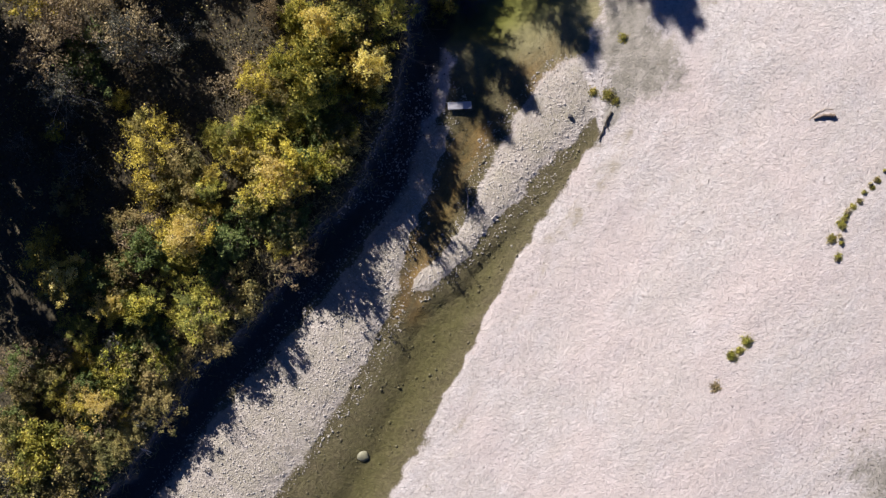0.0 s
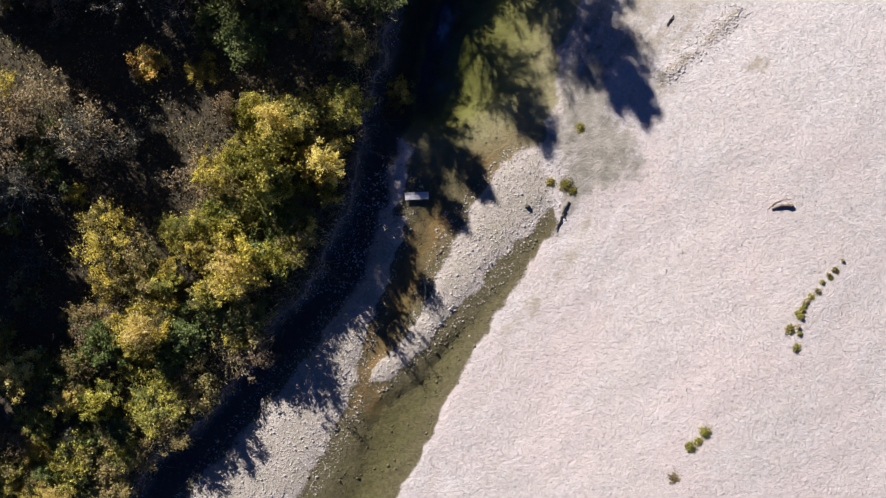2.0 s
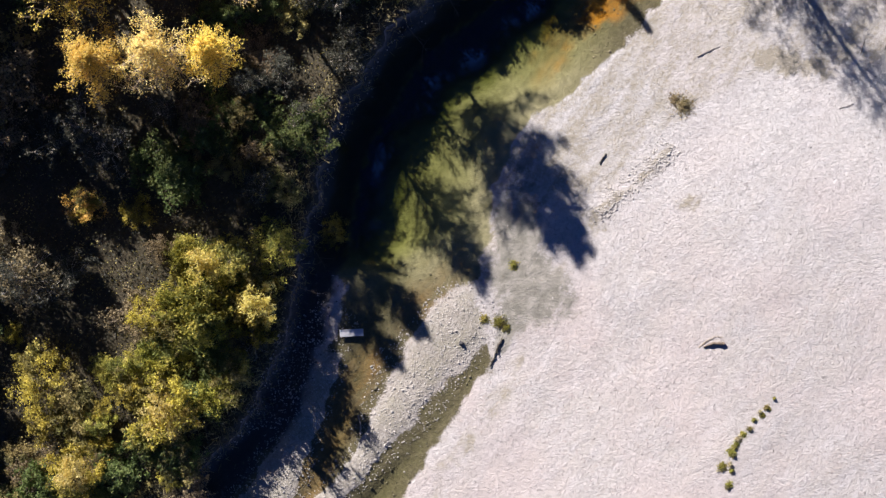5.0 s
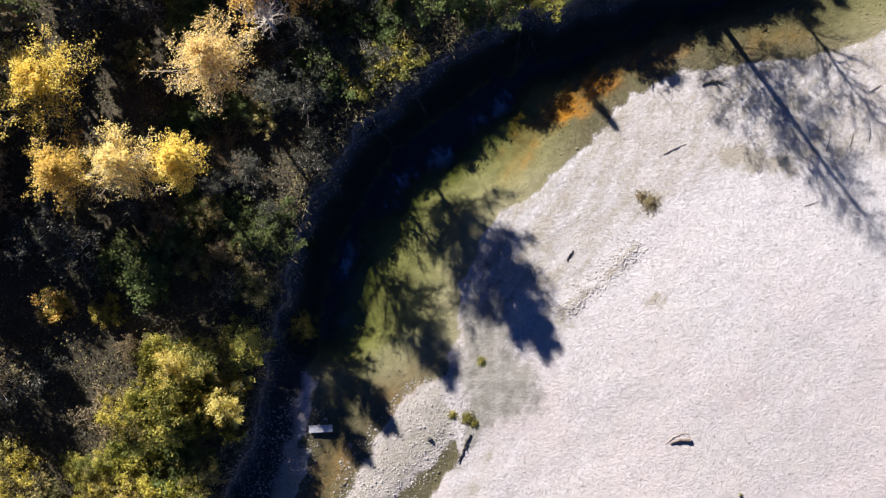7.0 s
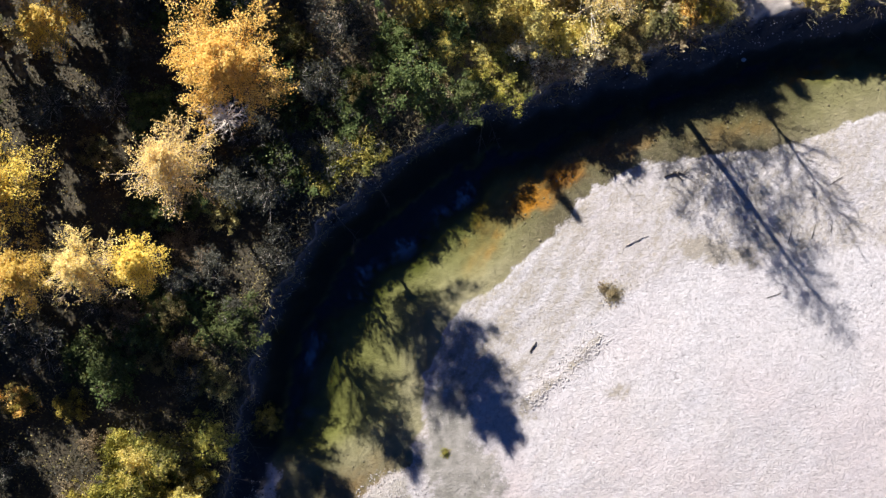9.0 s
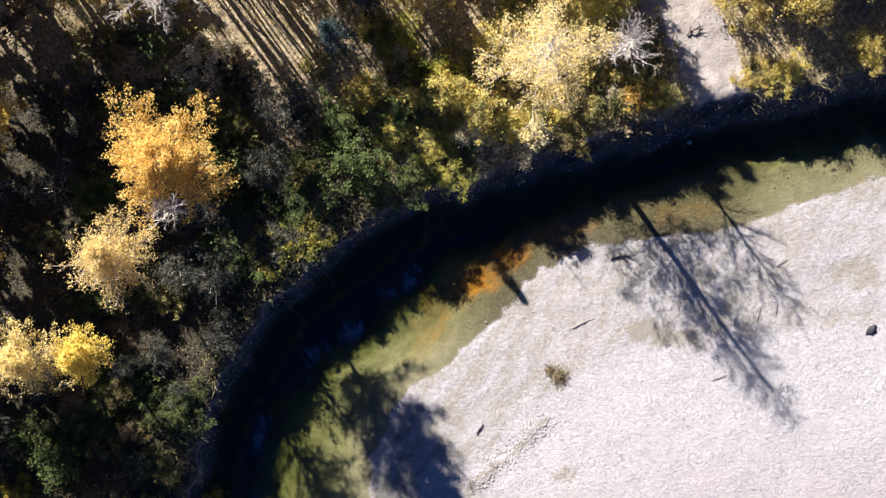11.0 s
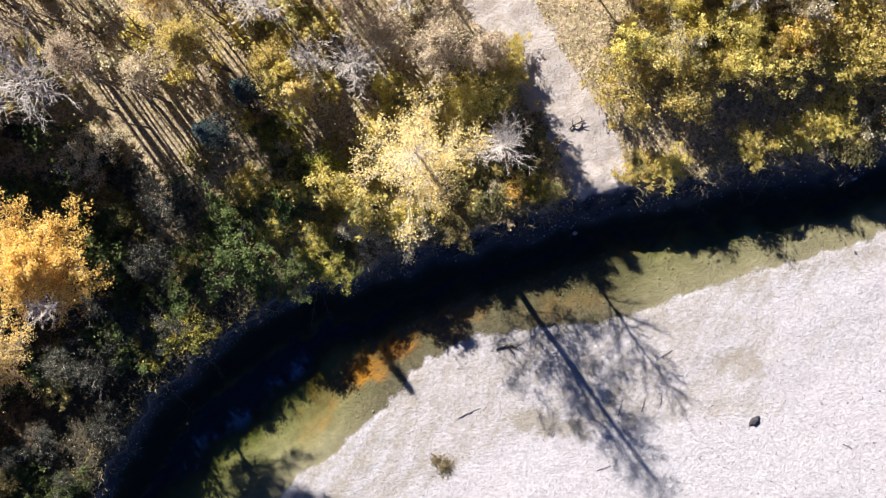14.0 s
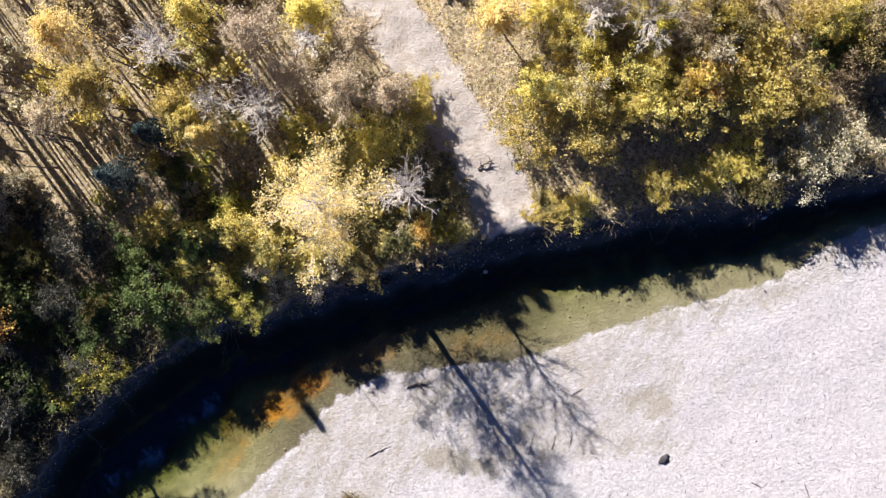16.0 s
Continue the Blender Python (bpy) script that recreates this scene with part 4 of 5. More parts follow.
# low growth between the named shrubs
LOW = []
for i, (key, lab) in enumerate([("olive", "low olive bush"), ("brown", "low withered brown bush"), ("grey", "low grey leafless bush"), ("green", "low dark green bush"), ("straw", "low straw-coloured bush"), ("brown", "low rusty bush"), ("lime", "low yellow-green bush")]):
    while True:
        x, y = rng.uniform(-24, 14), rng.uniform(-10, 50)
        if in_forest(x, y):
            break
    ob = shrub("low_bush", lab + " on the forest floor", 0.85, 0.9, key, 620, 0.085, 980 + i, clumps=8, bark=M_BARK, category="bush")
    ob.location = (x, y, height(x, y) - 0.05)
    LOW.append(ob)
made = 0
while made < 190:
    x, y = (rng.uniform(-10, 25), rng.uniform(36, 58)) if made > 75 else (rng.uniform(-33, 57), rng.uniform(-20, 58))
    if not in_forest(x, y):
        continue
    s, tall = rng.uniform(0.6, 1.6), rng.uniform(0.5, 1.7)
    kinds = [LOW[4], LOW[6], LOW[6], LOW[0], LOW[1]] if y + 0.35 * x > 43 else [LOW[0], LOW[2], LOW[3]]
    copy_thing(kinds[rng.randint(len(kinds))], pose(x, y, height(x, y) - 0.05, 0, 0, rng.uniform(0, 360)) @ Matrix.Diagonal((s, s, tall, 1)))
    made += 1

# the wood goes on beyond: slender leafless stems to the north, fuller crowns to the west
pole = tree("slender_tree", "tall slender leafless tree with a thin dark stem", -6.0, 53.0, 8.6, 0.6, "", 0, 0.1, 501, M_BARK, limbs=4, subs=1, twig=0.008, group="slender trees of the wood", first=0.72, thick=0.019, sway=0.003, limb=0.3, rise=1.6)
made = 0
while made < 330:
    x, y = rng.uniform(-18, 15), rng.uniform(44.5, 68)
    if not in_forest(x, y, 9.5) or wobble(np.array([x]), np.array([y]), 6.0, 88)[0] < -0.1:
        continue
    s = rng.uniform(0.75, 1.15)
    copy_thing(pole, pose(x, y, height(x, y), rng.uniform(-4, 4), rng.uniform(-4, 4), rng.uniform(0, 360)) @ Matrix.Diagonal((1, 1, s, 1)))
    made += 1
# trees out of view, set up-sun so their shadows darken the floor
full = [tree("forest_tree", "unseen tall forest tree with a thinning brown crown, there for its shade", -38.0, 20.0 + 6 * i, 11.3 + i, 3.2, "brown", 1500, 0.36, 520 + i, M_BARK, limbs=16, subs=1, group="trees of the shaded wood") for i in range(2)]
for x, y in ((-35.5, 7.0), (-34.2, 11.0), (-33.6, 15.8), (-32.4, 12.8), (-33.0, 9.5), (-35.5, 20.0), (-24.5, 33.0), (-27.0, 28.0), (-25.0, 38.0), (-15.0, 46.0), (-19.0, 44.0), (-13.5, 50.5), (-17.0, 50.0), (-17.5, 38.5), (-19.5, 35.5), (-18.5, 41.5), (-10.0, 49.0), (-9.0, 53.5), (-12.0, 46.5)):
    s = rng.uniform(0.9, 1.12)
    copy_thing(full[rng.randint(2)], pose(x, y, height(x, y), 0, 0, rng.uniform(0, 360)) @ Matrix.Diagonal((s, s, s, 1)))
made = 0
while made < 9:
    x, y = rng.uniform(-56, -28), rng.uniform(22, 46)
    if 0.818 * x + 0.575 * y < -7:
        continue
    copy_thing(full[rng.randint(2)], pose(x, y, height(x, y), 0, 0, rng.uniform(0, 360)))
    made += 1

# undergrowth, litter and bank grass, which nobody could count
def scatter(n, seed, margin, lo, hi, size, up, spread_z, north=-99, south=999):
    r = np.random.RandomState(seed)
    x, y = r.uniform(-33, 60, n), r.uniform(-21, 61, n)
    d = to_line(BANK, x, y, True)[0]
    k = to_line(TRACK, x, y)[0]
    thick = wobble(x, y, 5.0, seed) + r.uniform(-0.8, 0.8, n)
    ok = (d > margin) & (k > 1.7) & (thick > lo) & (thick < hi) & (y + 0.35 * x + r.normal(0, 3, n) > north) & (y + 0.35 * x + r.normal(0, 2, n) < south)
    x, y = x[ok], y[ok]
    z = land(x, y)[0] + np.abs(r.normal(0, spread_z, len(x))) + 0.03
    return leaves(np.stack([x, y, z], 1), size, r, up)


for nm, lab, leaf, n, seed, lo, hi, size, up, sz, north in (
        ("undergrowth", "low olive undergrowth on the forest floor", "olive", 220000, 31, 0.1, 9, 0.065, 0.5, 0.30, -99),
        ("brown_undergrowth", "withered brown undergrowth on the forest floor", "brown", 90000, 32, 0.0, 9, 0.055, 1.4, 0.10, 41),
        ("straw_undergrowth", "straw-coloured stalks and leaves on the forest floor", "straw", 300000, 33, 0.1, 9, 0.055, 1.4, 0.10, 41),
        ("yellow_undergrowth", "low yellow-green growth round the trees", "lime", 210000, 35, 0.3, 9, 0.06, 1.4, 0.14, 44.5),
        ("dim_undergrowth", "faded grey-green undergrowth on the forest floor", "grey", 300000, 36, -0.5, 9, 0.07, 0.7, 0.22, -99),
        ("fallen_leaves", "fallen yellow leaves scattered over the forest floor", "yellow", 22000, 34, -9, 9, 0.06, 3.0, 0.02, 38)):
    v, f = scatter(n, seed, 0.1, lo, hi, size, up, sz, north, 41 if nm in ("dim_undergrowth", "undergrowth") else 999)
    tagged(new(nm, quick_mesh(nm, v, f, M_LEAF[leaf])), lab, "undergrowth", kind="stuff")


def grass(name, label, pts, rng, length, mat):
    """Thin bent blades, two quads each."""
    n = len(pts)
    a = rng.uniform(0, 6.28, n)
    lean = rng.uniform(0.3, 1.1, n)[:, None]
    head = np.stack([np.cos(a), np.sin(a), np.zeros(n)], 1)
    side = np.stack([-np.sin(a), np.cos(a), np.zeros(n)], 1) * 0.022
    l = length * rng.uniform(0.5, 1.2, (n, 1))
    mid = pts + head * l * 0.35 * lean + np.array([0, 0, 1]) * l * 0.55
    tip = pts + head * l * lean + np.array([0, 0, 1]) * l * 0.75
    v = np.stack([pts - side, pts + side, mid + side * 0.8, mid - side * 0.8, tip + side * 0.2, tip - side * 0.2], 1).reshape(-1, 3)
    b = np.arange(n)[:, None] * 6
    f = np.concatenate([b + [0, 1, 2, 3], b + [3, 2, 4, 5]])
    return tagged(new(name, quick_mesh(name, v, f, mat)), label, "grass", kind="stuff")


r = np.random.RandomState(41)
x, y = r.uniform(-33, 60, 180000), r.uniform(-21, 50, 180000)
d = to_line(BANK, x, y, True)[0] + 0.3 * wobble(x, y, 2.0, 42)
k = to_line(TRACK, x, y)[0]
ok = (d > -0.9) & (d < 1.6) & (k > 1.9) & (wobble(x, y, 1.6, 43) > -0.5)
x, y = x[ok], y[ok]
grass("bank_grass", "dry tangled grass along the lip of the cut bank", np.stack([x, y, land(x, y)[0]], 1), r, 0.55, M_GRASS)


# ---- stones ----
def stone_shape(rng, flat=0.6, cheap=False):
    """A rough rounded stone of twenty faces; cheap: a pebble cap of thirteen."""
    bm = bmesh.new()
    if cheap:
        bmesh.ops.create_cone(bm, cap_ends=False, segments=5, radius1=1.0, radius2=0.55, depth=1.0)
        bmesh.ops.translate(bm, vec=(0, 0, 0.3), verts=bm.verts[:])
        bmesh.ops.contextual_create(bm, geom=[v for v in bm.verts if v.co.z > 0.5])
        bmesh.ops.triangulate(bm, faces=bm.faces[:])
    else:
        bmesh.ops.create_icosphere(bm, subdivisions=1, radius=1.0)
    bm.verts.index_update()
    sx, sy = rng.uniform(0.75, 1.25), rng.uniform(0.7, 1.0)
    for v in bm.verts:
        v.co *= rng.uniform(0.82, 1.12)
        v.co = Vector((v.co.x * sx, v.co.y * sy, v.co.z * flat))
    co = np.array([v.co[:] for v in bm.verts])
    fa = np.array([[v.index for v in f.verts] for f in bm.faces])
    bm.free()
    return co, fa


rng = np.random.RandomState(61)
SHAPES = [stone_shape(rng, f) for f in (0.5, 0.6, 0.7, 0.55, 0.8, 0.65)]
PEBBLES = [stone_shape(rng, f, True) for f in (0.6, 0.8, 0.7, 0.9, 0.75)]


def cobbles(name, label, x, y, size, seed, mat, sink=0.25, shapes=SHAPES):
    r = np.random.RandomState(seed)
    z = land(x, y)[0]
    verts, faces, base = [], [], 0
    which = r.randint(0, len(shapes), len(x))
    for k, (co, fa) in enumerate(shapes):
        i = np.where(which == k)[0]
        if not len(i):
            continue
        a = r.uniform(0, 6.28, len(i))
        s = size[i]
        c, sn = np.cos(a)[:, None], np.sin(a)[:, None]
        px = (co[None, :, 0] * c - co[None, :, 1] * sn) * s[:, None] + x[i][:, None]
        py = (co[None, :, 0] * sn + co[None, :, 1] * c) * s[:, None] + y[i][:, None]
        pz = co[None, :, 2] * s[:, None] + (z[i] + s * sink)[:, None]
        verts.append(np.stack([px, py, pz], 2).reshape(-1, 3))
        faces.append((fa[None] + (np.arange(len(i)) * len(co))[:, None, None]).reshape(-1, 3) + base)
        base += len(i) * len(co)
    me = quick_mesh(name, np.concatenate(verts), np.concatenate(faces), mat, True, tris=True)
    return tagged(new(name, me), label, "gravel", kind="stuff")


r = np.random.RandomState(62)
n = 52000
x, y = r.uniform(-30, 60, n), r.uniform(-20, 46, n)
h, (fo, si, ta), (we, ru, tr), _ = land(x, y)
ok = (h > 0.03) & (fo < 0.05) & (r.uniform(size=n) > 0.93 * si) & (x + 62 > 0) & (y < 44)
x, y, h = x[ok], y[ok], h[ok]
size = 0.025 + 0.025 * r.gamma(1.4, 0.6, len(x))
on_shoal = to_line(SHORE, x, y, True)[0] > 0.3
cobbles("gravel", "pale rounded limestone cobbles strewn over the river bar", x[~on_shoal], y[~on_shoal], np.clip(size[~on_shoal], 0.022, 0.052), 63, M_STONE, -0.25, PEBBLES)
cobbles("shoal_cobbles", "pale cobbles heaped on the river shoals", x[on_shoal], y[on_shoal], np.clip(size[on_shoal] * 1.1, 0.03, 0.075), 65, M_SHOAL_STONE, 0.0)
n = 30000
x, y = r.uniform(-22, 10, n), r.uniform(-20, 12, n)
near = np.minimum(to_line(SHOAL_LEFT, x, y)[0] / 3.6, to_line(SHOAL_RIGHT, x, y)[0] / 2.6)
ok = (near < 1) & (land(x, y)[0] > -0.10)
x, y = x[ok], y[ok]
cobbles("shoal_cobbles", "pale cobbles heaped on the river shoals", x, y, np.clip(0.030 + 0.022 * r.gamma(1.5, 0.6, len(x)), 0.025, 0.11), 66, M_SHOAL_STONE, -0.05, PEBBLES)
n = 2600
x, y = r.uniform(-16, 12, n), r.uniform(-18, 13, n)
h = land(x, y)[0]
ok = (h < 0.0) & (h > -0.45) & (to_line(BANK, x, y, True)[0] < -1.6)
x, y = x[ok], y[ok]
cobbles("bed_stones", "wet olive-brown stones on the shallow river bed", x, y, 0.04 + 0.03 * r.gamma(1.5, 0.6, len(x)), 64, M_WET_STONE, 0.0)

# pebbly lip of the terrace
rr = np.random.RandomState(67)
k, j = rr.uniform(0, 1, 1700), rr.normal(0, 0.34, 1700)
line = np.array(RIDGE)
x, y = np.interp(k, np.linspace(0, 1, len(line)), line[:, 0]) + 0.66 * j, np.interp(k, np.linspace(0, 1, len(line)), line[:, 1]) - 0.75 * j
x, y = x + 0.35 * wobble(x, y, 2.6, 30), y + 0.3 * wobble(x, y, 1.9, 31)
ok = wobble(x, y, 1.6, 29) > -0.55
cobbles("ridge_cobbles", "grey cobbles along the lip of the gravel terrace", x[ok], y[ok], np.clip(0.022 + 0.022 * rr.gamma(1.5, 0.6, ok.sum()), 0.022, 0.085), 68, M_SHOAL_STONE, 0.2)

n = 3500
x, y = r.uniform(13, 52, n), r.uniform(26, 42, n)
h = land(x, y)[0]
ok = (h < -0.02) & (h > -1.0) & (to_line(BANK, x, y, True)[0] < -2.0)
x, y = x[ok], y[ok]
cobbles("bed_stones", "wet olive-brown stones on the shallow river bed", x, y, 0.03 + 0.025 * r.gamma(1.5, 0.6, len(x)), 69, M_BED_STONE, 0.0)

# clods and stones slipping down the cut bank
M_CLOD = rock_material("dark bank clods", (0.03, 0.027, 0.024), (0.16, 0.145, 0.13))
n = 26000
x, y = r.uniform(-24, 60, n), r.uniform(-18, 48, n)
d = to_line(BANK, x, y, True)[0]
ok = (d > -2.9) & (d < 0.1) & (land(x, y)[0] > -0.15)
x, y = x[ok], y[ok]
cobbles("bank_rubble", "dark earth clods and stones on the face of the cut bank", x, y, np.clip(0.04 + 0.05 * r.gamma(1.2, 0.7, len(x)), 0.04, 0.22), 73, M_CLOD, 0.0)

# dark drift bits on the open gravel
rr = np.random.RandomState(71)
bx = np.concatenate([rr.normal(46, 8, 260), rr.normal(25.5, 2.2, 150), rr.uniform(13, 34, 130)])
by = np.concatenate([rr.normal(24, 4.5, 260), rr.normal(-13.5, 1.9, 150), rr.uniform(-14, 26, 130)])
bh = land(bx, by)[0]
ok = (bh > 0.25) & (to_line(SHORE, bx, by, True)[0] < -2)
bx, by, bh = bx[ok], by[ok], bh[ok]
ba, bl = rr.uniform(0, 6.28, len(bx)), 0.03 + 0.10 * rr.uniform(0, 1, len(bx)) ** 2
dx, dy = np.cos(ba) * bl, np.sin(ba) * bl
bits = np.stack([bx - dx, by - dy, bh + 0.02, bx + dx, by + dy, bh + 0.03 + 0.1 * bl, 0.012 + 0.03 * bl, 0.008 + 0.02 * bl], 1)
v, f = tubes(bits, 4)
tagged(new("drift_bits", quick_mesh("drift_bits", v, f, M_DARK_WOOD, True)), "small dark bits of driftwood strewn on the gravel", "driftwood", kind="stuff")


# ---- loose things on the bar, in the river and along the bank ----
def rock(name, label, x, y, sx, sy, sz, mat, seed, sink=0.3, turn=0.0, z=None, category="rock", group="", rough=0.22):
    """A boulder: a worn, uneven lump."""
    bm = bmesh.new()
    bmesh.ops.create_icosphere(bm, subdivisions=3, radius=1.0)
    for v in bm.verts:
        p = v.co.copy()
        k = 1 + rough * noise.noise(p * 1.3 + Vector((seed, 0, 0))) + 0.08 * noise.noise(p * 3.5 + Vector((0, seed, 0)))
        v.co = Vector((p.x * k * sx, p.y * k * sy, p.z * k * sz))
    me = bpy.data.meshes.new(name)
    bm.to_mesh(me)
    bm.free()
    me.materials.append(mat)
    me.shade_smooth()
    ob = tagged(new(name, me), label, category, group)
    ob.matrix_world = pose(x, y, (height(x, y) if z is None else z) + sz * (1 - 2 * sink), 0, 0, turn)
    return ob


def sweep(points, radii, sides=7):
    """One unbroken tapering stem along points."""
    p = np.asarray(points, float)
    d = np.gradient(p, axis=0)
    d /= np.linalg.norm(d, axis=1)[:, None] + 1e-9
    ref = np.where(np.abs(d[:, 2:3]) < 0.9, [[0, 0, 1.0]], [[1.0, 0, 0]])
    u = np.cross(d, ref)
    u /= np.linalg.norm(u, axis=1)[:, None]
    v = np.cross(d, u)
    w = np.arange(sides) * 2 * math.pi / sides
    ring = np.cos(w)[None, :, None] * u[:, None] + np.sin(w)[None, :, None] * v[:, None]
    verts = (p[:, None] + ring * np.asarray(radii)[:, None, None]).reshape(-1, 3)
    k = np.arange(sides)
    row = np.stack([k, (k + 1) % sides, (k + 1) % sides + sides, k + sides], 1)
    return verts, np.concatenate([row + sides * i for i in range(len(p) - 1)])


def stick(name, label, pts, r0, r1, mat, seed, twigs=0, category="driftwood", reach=0.5, group=""):
    """A bent branch lying along points (x, y, height above the ground), with forked side twigs."""
    rng = np.random.RandomState(seed)
    p = np.array([[a, b, max(height(a, b), -0.02) + c + r0 * 0.6] for a, b, c in pts])
    o = p[0].copy()
    u = np.linspace(0, 1, 4 * (len(p) - 1) + 1)
    stem = np.stack([np.interp(u, np.linspace(0, 1, len(p)), p[:, k]) for k in range(3)], 1) - o
    stem[1:-1] += rng.normal(0, r0 * 0.35, (len(u) - 2, 3))
    radii = (r0 + (r1 - r0) * u) * rng.uniform(0.85, 1.12, len(u))
    ob = tagged(new(name), label, category, group)
    ob.location = o
    v, f = sweep(stem, radii)
    part("stem", quick_mesh("stem", v, f, mat, True), ob)
    for _ in range(twigs):
        k = rng.randint(len(u) // 4, len(u) - 1)
        a, d = stem[k], stem[k + 1] - stem[k]
        d = d / (np.linalg.norm(d) + 1e-6) + rng.normal(0, 0.7, 3)
        d[2] = abs(d[2]) * 0.5
        b = a + d * reach * rng.uniform(0.4, 1.0)
        m = (a + b) / 2 + rng.normal(0, 0.08, 3) * reach
        v, f = sweep([a, m, b], [min(r1 * 1.1 + 0.006, radii[k]), r1 * 0.7 + 0.004, 0.005], 5)
        part("twig", quick_mesh("twig", v, f, mat, True), ob)
    return ob


def weed(name, label, x, y, radius, tall, leaf, seed, count=420, group=""):
    """A low green plant: blades from one root and small leaves."""
    rng = np.random.RandomState(seed)
    ob = tagged(new(name), label, "weed", group)
    ob.location = (x, y, height(x, y))
    segs = []
    for _ in range(46):
        a, l = rng.uniform(0, 6.28), rng.uniform(0.3, 1.0)
        m = np.array([math.cos(a) * radius * l * 0.5, math.sin(a) * radius * l * 0.5, tall * rng.uniform(0.4, 0.8)])
        e = np.array([m[0] * 2, m[1] * 2, tall * rng.uniform(0.3, 1.0)])
        b = rng.normal(0, radius * 0.25, 3) * [1, 1, 0]
        segs += [(*b, *(m + b), 0.012, 0.009), (*(m + b), *(e + b), 0.009, 0.004)]
    v, f = tubes(segs, 4)
    part("stalk", quick_mesh("stalk", v, f, M_GRASS, True), ob)
    ring = np.abs(rng.normal(0, 0.5, count)) * radius
    a = rng.uniform(0, 6.28, count)
    z = tall * (1.0 - 0.6 * np.clip(ring / radius, 0, 1.4)) * rng.uniform(0.3, 1.05, count)
    pts = np.stack([np.cos(a) * ring, np.sin(a) * ring, np.maximum(z, 0.03)], 1)
    v, f = leaves(pts, 0.06, rng, 0.4, 0.45)
    part("foliage", quick_mesh("foliage", v, f, M_LEAF[leaf]), ob)
    return ob


M_WEED = leaf_material("fresh green weed leaves", (0.17, 0.18, 0.035), (0.32, 0.305, 0.06), (0.50, 0.43, 0.12))
M_LEAF["weed"] = M_WEED

M_WET_BOULDER = rock_material("dull sunken boulder", (0.22, 0.21, 0.16), (0.40, 0.38, 0.32), 0.5)
# bleached stump on the open bar, with a root curling round it
stump = stick("driftwood_stump", "weathered grey driftwood stump lying on pale gravel", [(21.9, 7.75, 0.02), (22.35, 7.95, 0.06), (22.9, 8.0, 0.10), (23.15, 7.92, 0.06)], 0.06, 0.13, M_BARK, 3, 0)
stick("driftwood_root", "thin curled grey root beside the driftwood stump", [(21.6, 7.7, 0), (22.1, 8.15, 0.03), (22.6, 8.4, 0.04), (23.1, 8.35, 0.0)], 0.022, 0.012, M_STRAW_BARK, 4, 1, reach=0.2)
rock("dark_rock", "small dark slaty slab alone on white gravel", 40.5, 25.7, 0.34, 0.27, 0.10, M_DARK_ROCK, 5.0, 0.15, 25, rough=0.6)
rock("pale_boulder", "pale boulder under shallow green water", -6.4, -13.5, 0.42, 0.36, 0.17, M_WET_BOULDER, 8.0, 0.4, z=-0.36)
rock("river_stone", "pale stone breaking the surface near the bank", 31.5, 39.3, 0.17, 0.13, 0.12, M_STONE, 9.0, z=-0.08, group="stones in the river")
rock("river_stone", "pale stone breaking the surface near the bank", 29.3, 37.7, 0.15, 0.13, 0.12, M_STONE, 10.0, z=-0.08, group="stones in the river")
rock("river_stone", "pale stone breaking the surface near the bank", 46.9, 41.0, 0.30, 0.16, 0.14, M_STONE, 11.0, z=-0.08, group="stones in the river")
rock("grey_stone", "dark grey stone on the cobble shoal", 6.75, 8.0, 0.16, 0.13, 0.12, M_DARK_ROCK, 12.0, 0.2)


def board():
    """A weathered plank, slightly warped, with worn edges."""
    bm = bmesh.new()
    bmesh.ops.create_grid(bm, x_segments=10, y_segments=3, size=0.5)
    for v in bm.verts:
        v.co = Vector((v.co.x * 1.5, v.co.y * 0.46, 0.03 * math.sin(v.co.x * 4)))
    bmesh.ops.solidify(bm, geom=bm.faces[:], thickness=0.06)
    bmesh.ops.bevel(bm, geom=[e for e in bm.edges if e.calc_face_angle(0) > 1.0], offset=0.012, segments=1, affect="EDGES")
    me = bpy.data.meshes.new("plank")
    bm.to_mesh(me)
    bm.free()
    me.materials.append(M_BOARD)
    ob = tagged(new("plank"), "bleached wooden plank stranded in the shallow riffle", "plank")
    ob.matrix_world = pose(-0.2, 8.7, 0.16, 2, 5, 3)
    part("plank_board", me, ob)
    b2 = bmesh.new()
    bmesh.ops.create_cube(b2, size=1.0)
    for v in b2.verts:
        v.co = Vector((v.co.x * 0.07, v.co.y * 0.40, v.co.z * 0.06))
    bmesh.ops.bevel(b2, geom=b2.edges[:], offset=0.01, segments=1, affect="EDGES")
    for x in (-0.52, 0.5):
        me2 = bpy.data.meshes.new("batten")
        b2.to_mesh(me2)
        me2.materials.append(M_BOARD)
        p = part("batten", me2, ob)
        p.location = (x, 0, -0.06)
    b2.free()


board()
stick("dead_branch", "long thin bleached branch on grey silt", [(8.75, 17.3, 0), (8.8, 16.6, 0.02), (8.95, 15.7, 0)], 0.035, 0.015, M_DRIFT, 14, 1, reach=0.3)
stick("charred_stick", "short thick dark stick lying on pale sand", [(15.55, 19.3, 0), (15.75, 19.65, 0.03), (15.95, 19.95, 0)], 0.06, 0.03, M_DARK_WOOD, 15, 4, reach=0.2)
stick("sodden_log", "dark sodden log at the head of the side channel", [(9.35, 8.3, 0), (9.05, 7.75, 0.03), (8.85, 7.1, 0.0), (8.55, 6.5, 0.02)], 0.085, 0.035, M_DARK_WOOD, 16, 7, reach=0.35)
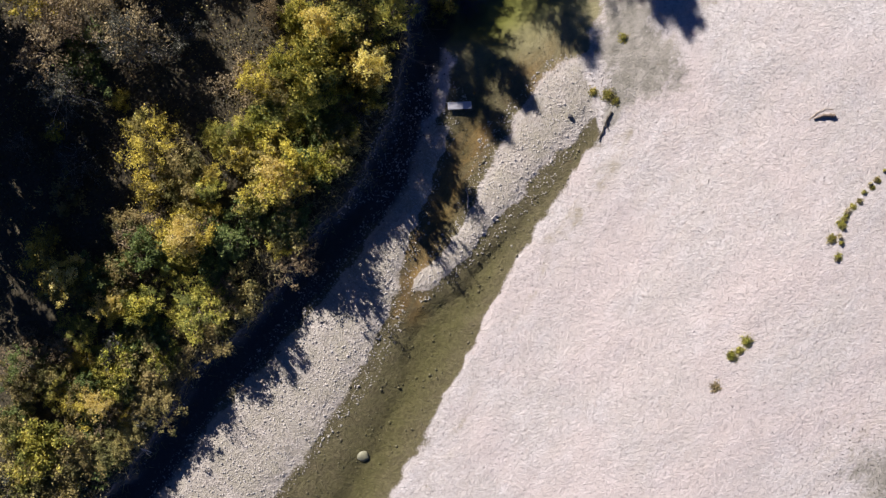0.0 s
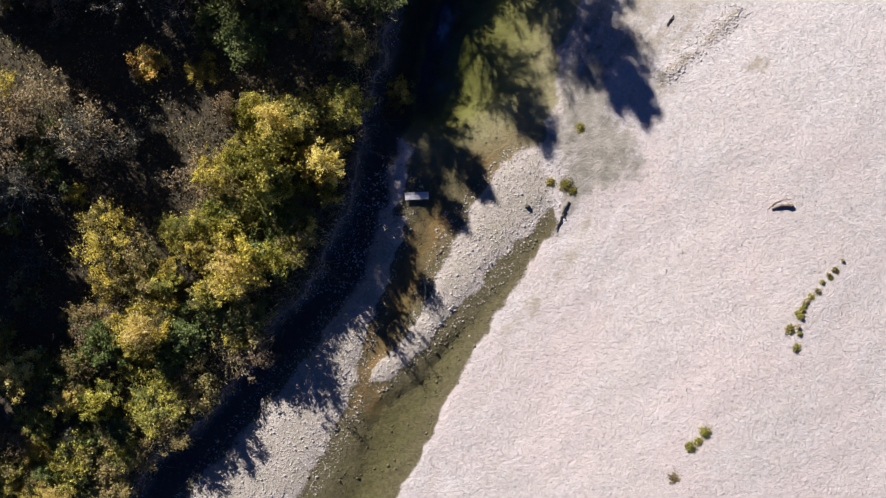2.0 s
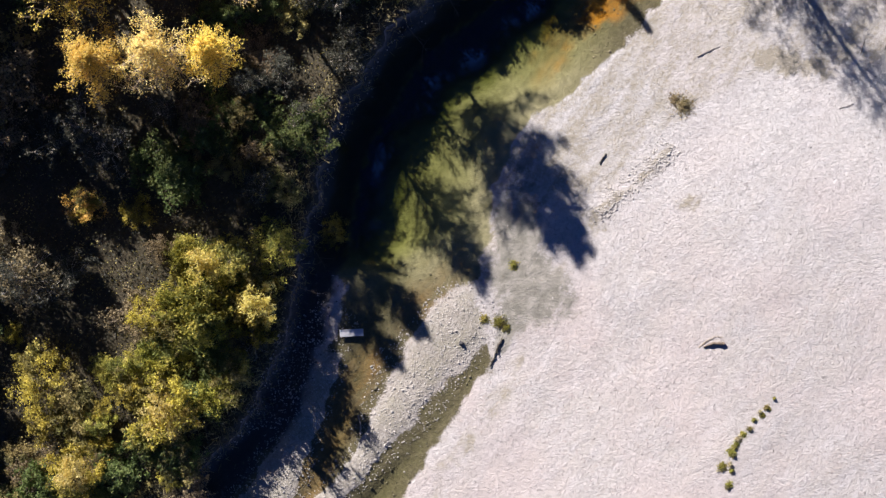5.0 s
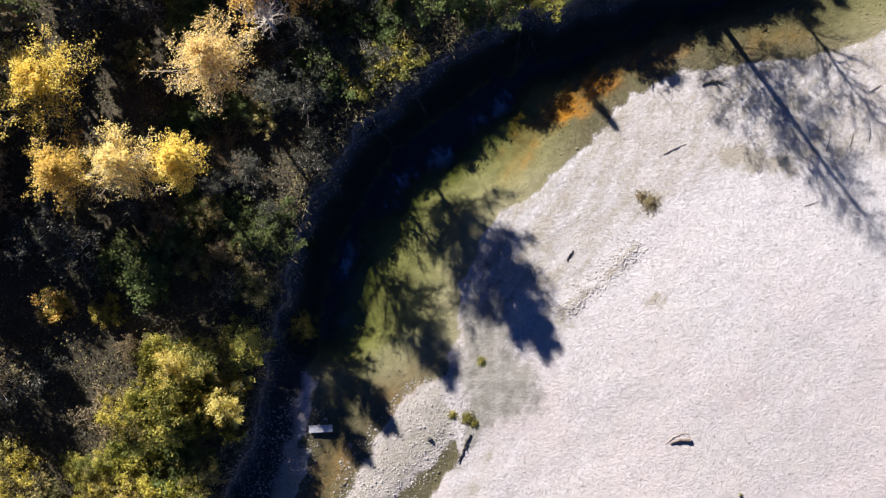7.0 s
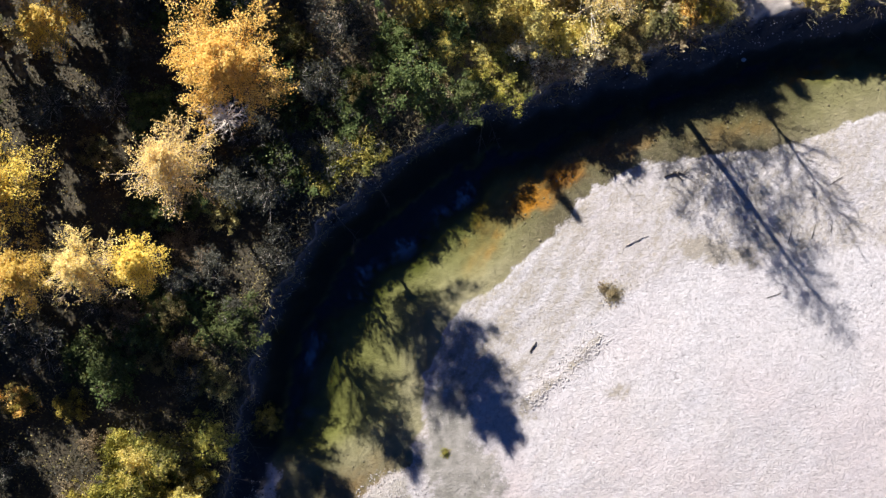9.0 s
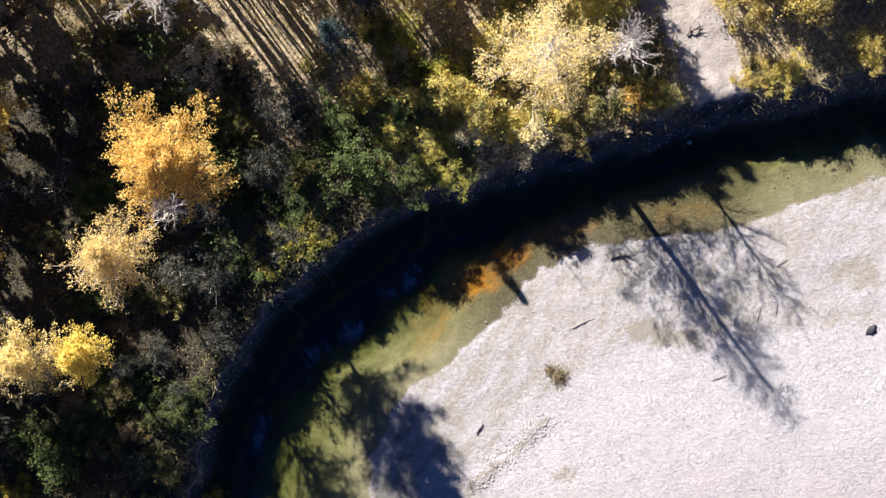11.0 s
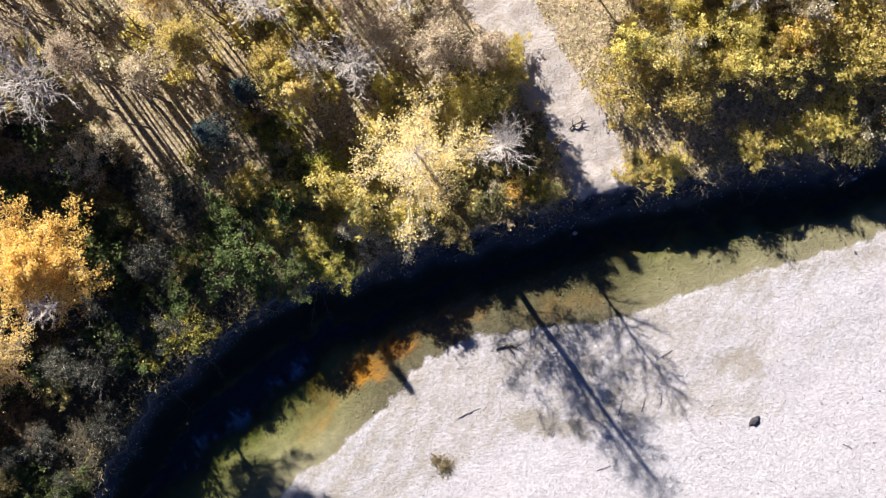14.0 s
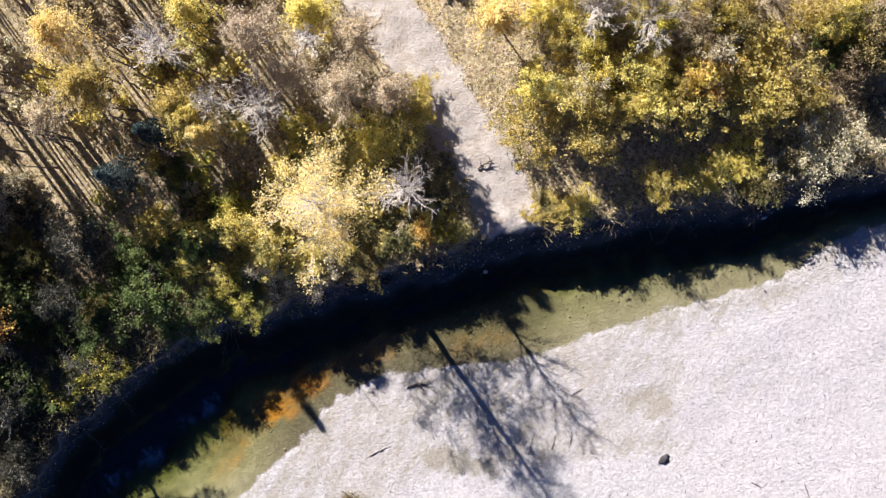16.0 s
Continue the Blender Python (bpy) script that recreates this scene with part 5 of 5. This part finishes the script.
stick("drift_branch", "dark drift branch caught on the sand", [(21.7, 26.0, 0), (22.3, 26.3, 0.03), (23.1, 26.6, 0)], 0.035, 0.015, M_DRIFT, 17, 4, reach=0.22)
stick("drift_branch", "dark drift branches washed up at the water's edge", [(24.2, 30.3, 0), (24.9, 30.6, 0.05), (25.4, 30.5, 0)], 0.06, 0.03, M_DARK_WOOD, 18, 9, reach=0.5)
stick("stranded_branch", "bleached twiggy branch standing out of the riffle", [(0.3, 2.2, 0.0), (0.35, 2.9, 0.15), (0.2, 3.5, 0.3)], 0.05, 0.02, M_DRIFT, 19, 5, reach=0.4)
stick("fallen_branch", "pale fallen branch hanging over the cut bank", [(-21.0, -12.0, 0.1), (-20.3, -12.6, 0.3), (-19.6, -13.2, 0.5)], 0.06, 0.025, M_PALE_BARK, 20, 5, reach=0.5)
stick("brush_pile", "heap of dark brushwood lying on the track", [(28.9, 44.2, 0.02), (29.3, 44.5, 0.15), (29.8, 44.7, 0.05)], 0.05, 0.03, M_DARK_WOOD, 21, 12, "brushwood", 0.28)
for i, (x, y, dx, dy) in enumerate([(31.9, 26.0, 0.3, 1.0), (33.4, 26.3, 0.25, 0.9), (34.6, 26.7, 0.1, 0.8), (35.4, 30.2, -0.8, -0.5), (30.5, 22.6, 0.9, 0.3), (48.6, 21.5, 0.8, 0.5), (49.6, 23.2, -0.3, 0.9), (46.0, 24.2, 0.6, -0.3)]):
    stick("driftwood_stick", "thin grey driftwood stick lying on the gravel", [(x, y, 0), (x + dx * 0.5, y + dy * 0.5, 0.03), (x + dx, y + dy, 0)], 0.024, 0.010, M_DARK_WOOD, 30 + i, 2, reach=0.3, group="sticks on the bar")
# dead twigs hanging from the bank into the shaded water
for i, (x, y, a) in enumerate([(-3.4, 11.6, -20), (-2.6, 14.2, -60), (3.8, 27.6, -50), (6.0, 30.0, -60), (13.3, 33.6, -70), (12.6, 33.2, -100), (37.3, 40.6, -100), (39.4, 41.0, -70), (41.2, 40.6, -120), (46.0, 41.6, -80), (-6.0, 4.2, -40), (50.5, 42.4, -75)]):
    c, s = math.cos(radians(a)), math.sin(radians(a))
    stick("dead_branch", "bare grey branch hanging from the bank over the water", [(x - c * 0.5, y - s * 0.5, 0.3), (x + c * 0.6, y + s * 0.6, 0.6), (x + c * 1.5, y + s * 1.5, 0.35)], 0.024, 0.010, M_BARK, 50 + i, 9, "branch", 0.55, "branches along the bank")

for i, (x, y, r, h, lab) in enumerate([
        (25.9, 3.9, 0.2, 0.2, 0), (25.5, 3.5, 0.25, 0.25, 0), (24.3, 2.3, 0.30, 0.30, 0), (23.6, 1.2, 0.50, 0.45, 0), (23.0, 0.3, 0.48, 0.5, 0),
        (23.4, -0.85, 0.36, 0.40, 0), (23.9, 1.7, 0.3, 0.3, 0), (17.7, -6.1, 0.62, 0.65, 0), (16.8, -7.0, 0.58, 0.65, 0), (17.3, -6.7, 0.4, 0.4, 0), (10.1, 12.95, 0.45, 0.55, 1), (8.2, 9.55, 0.42, 0.5, 1),
        (9.15, 9.35, 0.72, 0.75, 1), (9.6, 9.0, 0.45, 0.5, 1)]):
    weed("green_weed", ("low green weed growing alone out of pale gravel", "bushy green weed at the edge of the silt")[lab], x, y, r * 0.62, h * 0.30, "weed", 80 + i, int(260 + 620 * r), "weeds of the bar")
for i, (x, y, r, h) in enumerate([(20.8, 22.9, 0.75, 0.40), (20.3, 23.3, 0.45, 0.3), (15.8, -9.0, 0.4, 0.12)]):
    weed("dry_tuft", "dry straw-coloured grass tuft on pale gravel", x, y, r, h * 0.6, "brown", 110 + i, int(200 + 500 * r), "dry tufts of the bar")

# small tufts joining the weeds into a ragged row
rng = np.random.RandomState(140)
for i in range(11):
    u = i / 10
    x, y = np.interp(u, [0, 0.5, 1], [26.3, 24.0, 23.3]) + rng.normal(0, 0.14), np.interp(u, [0, 0.5, 1], [4.5, 2.2, -0.9]) + rng.normal(0, 0.14)
    r = rng.uniform(0.10, 0.24)
    weed("small_tuft", "small ragged olive tuft among the weeds on gravel", x, y, r, 0.16, ("weed", "olive", "straw")[i % 3], 150 + i, int(90 + 420 * r), "tufts of the weed row")
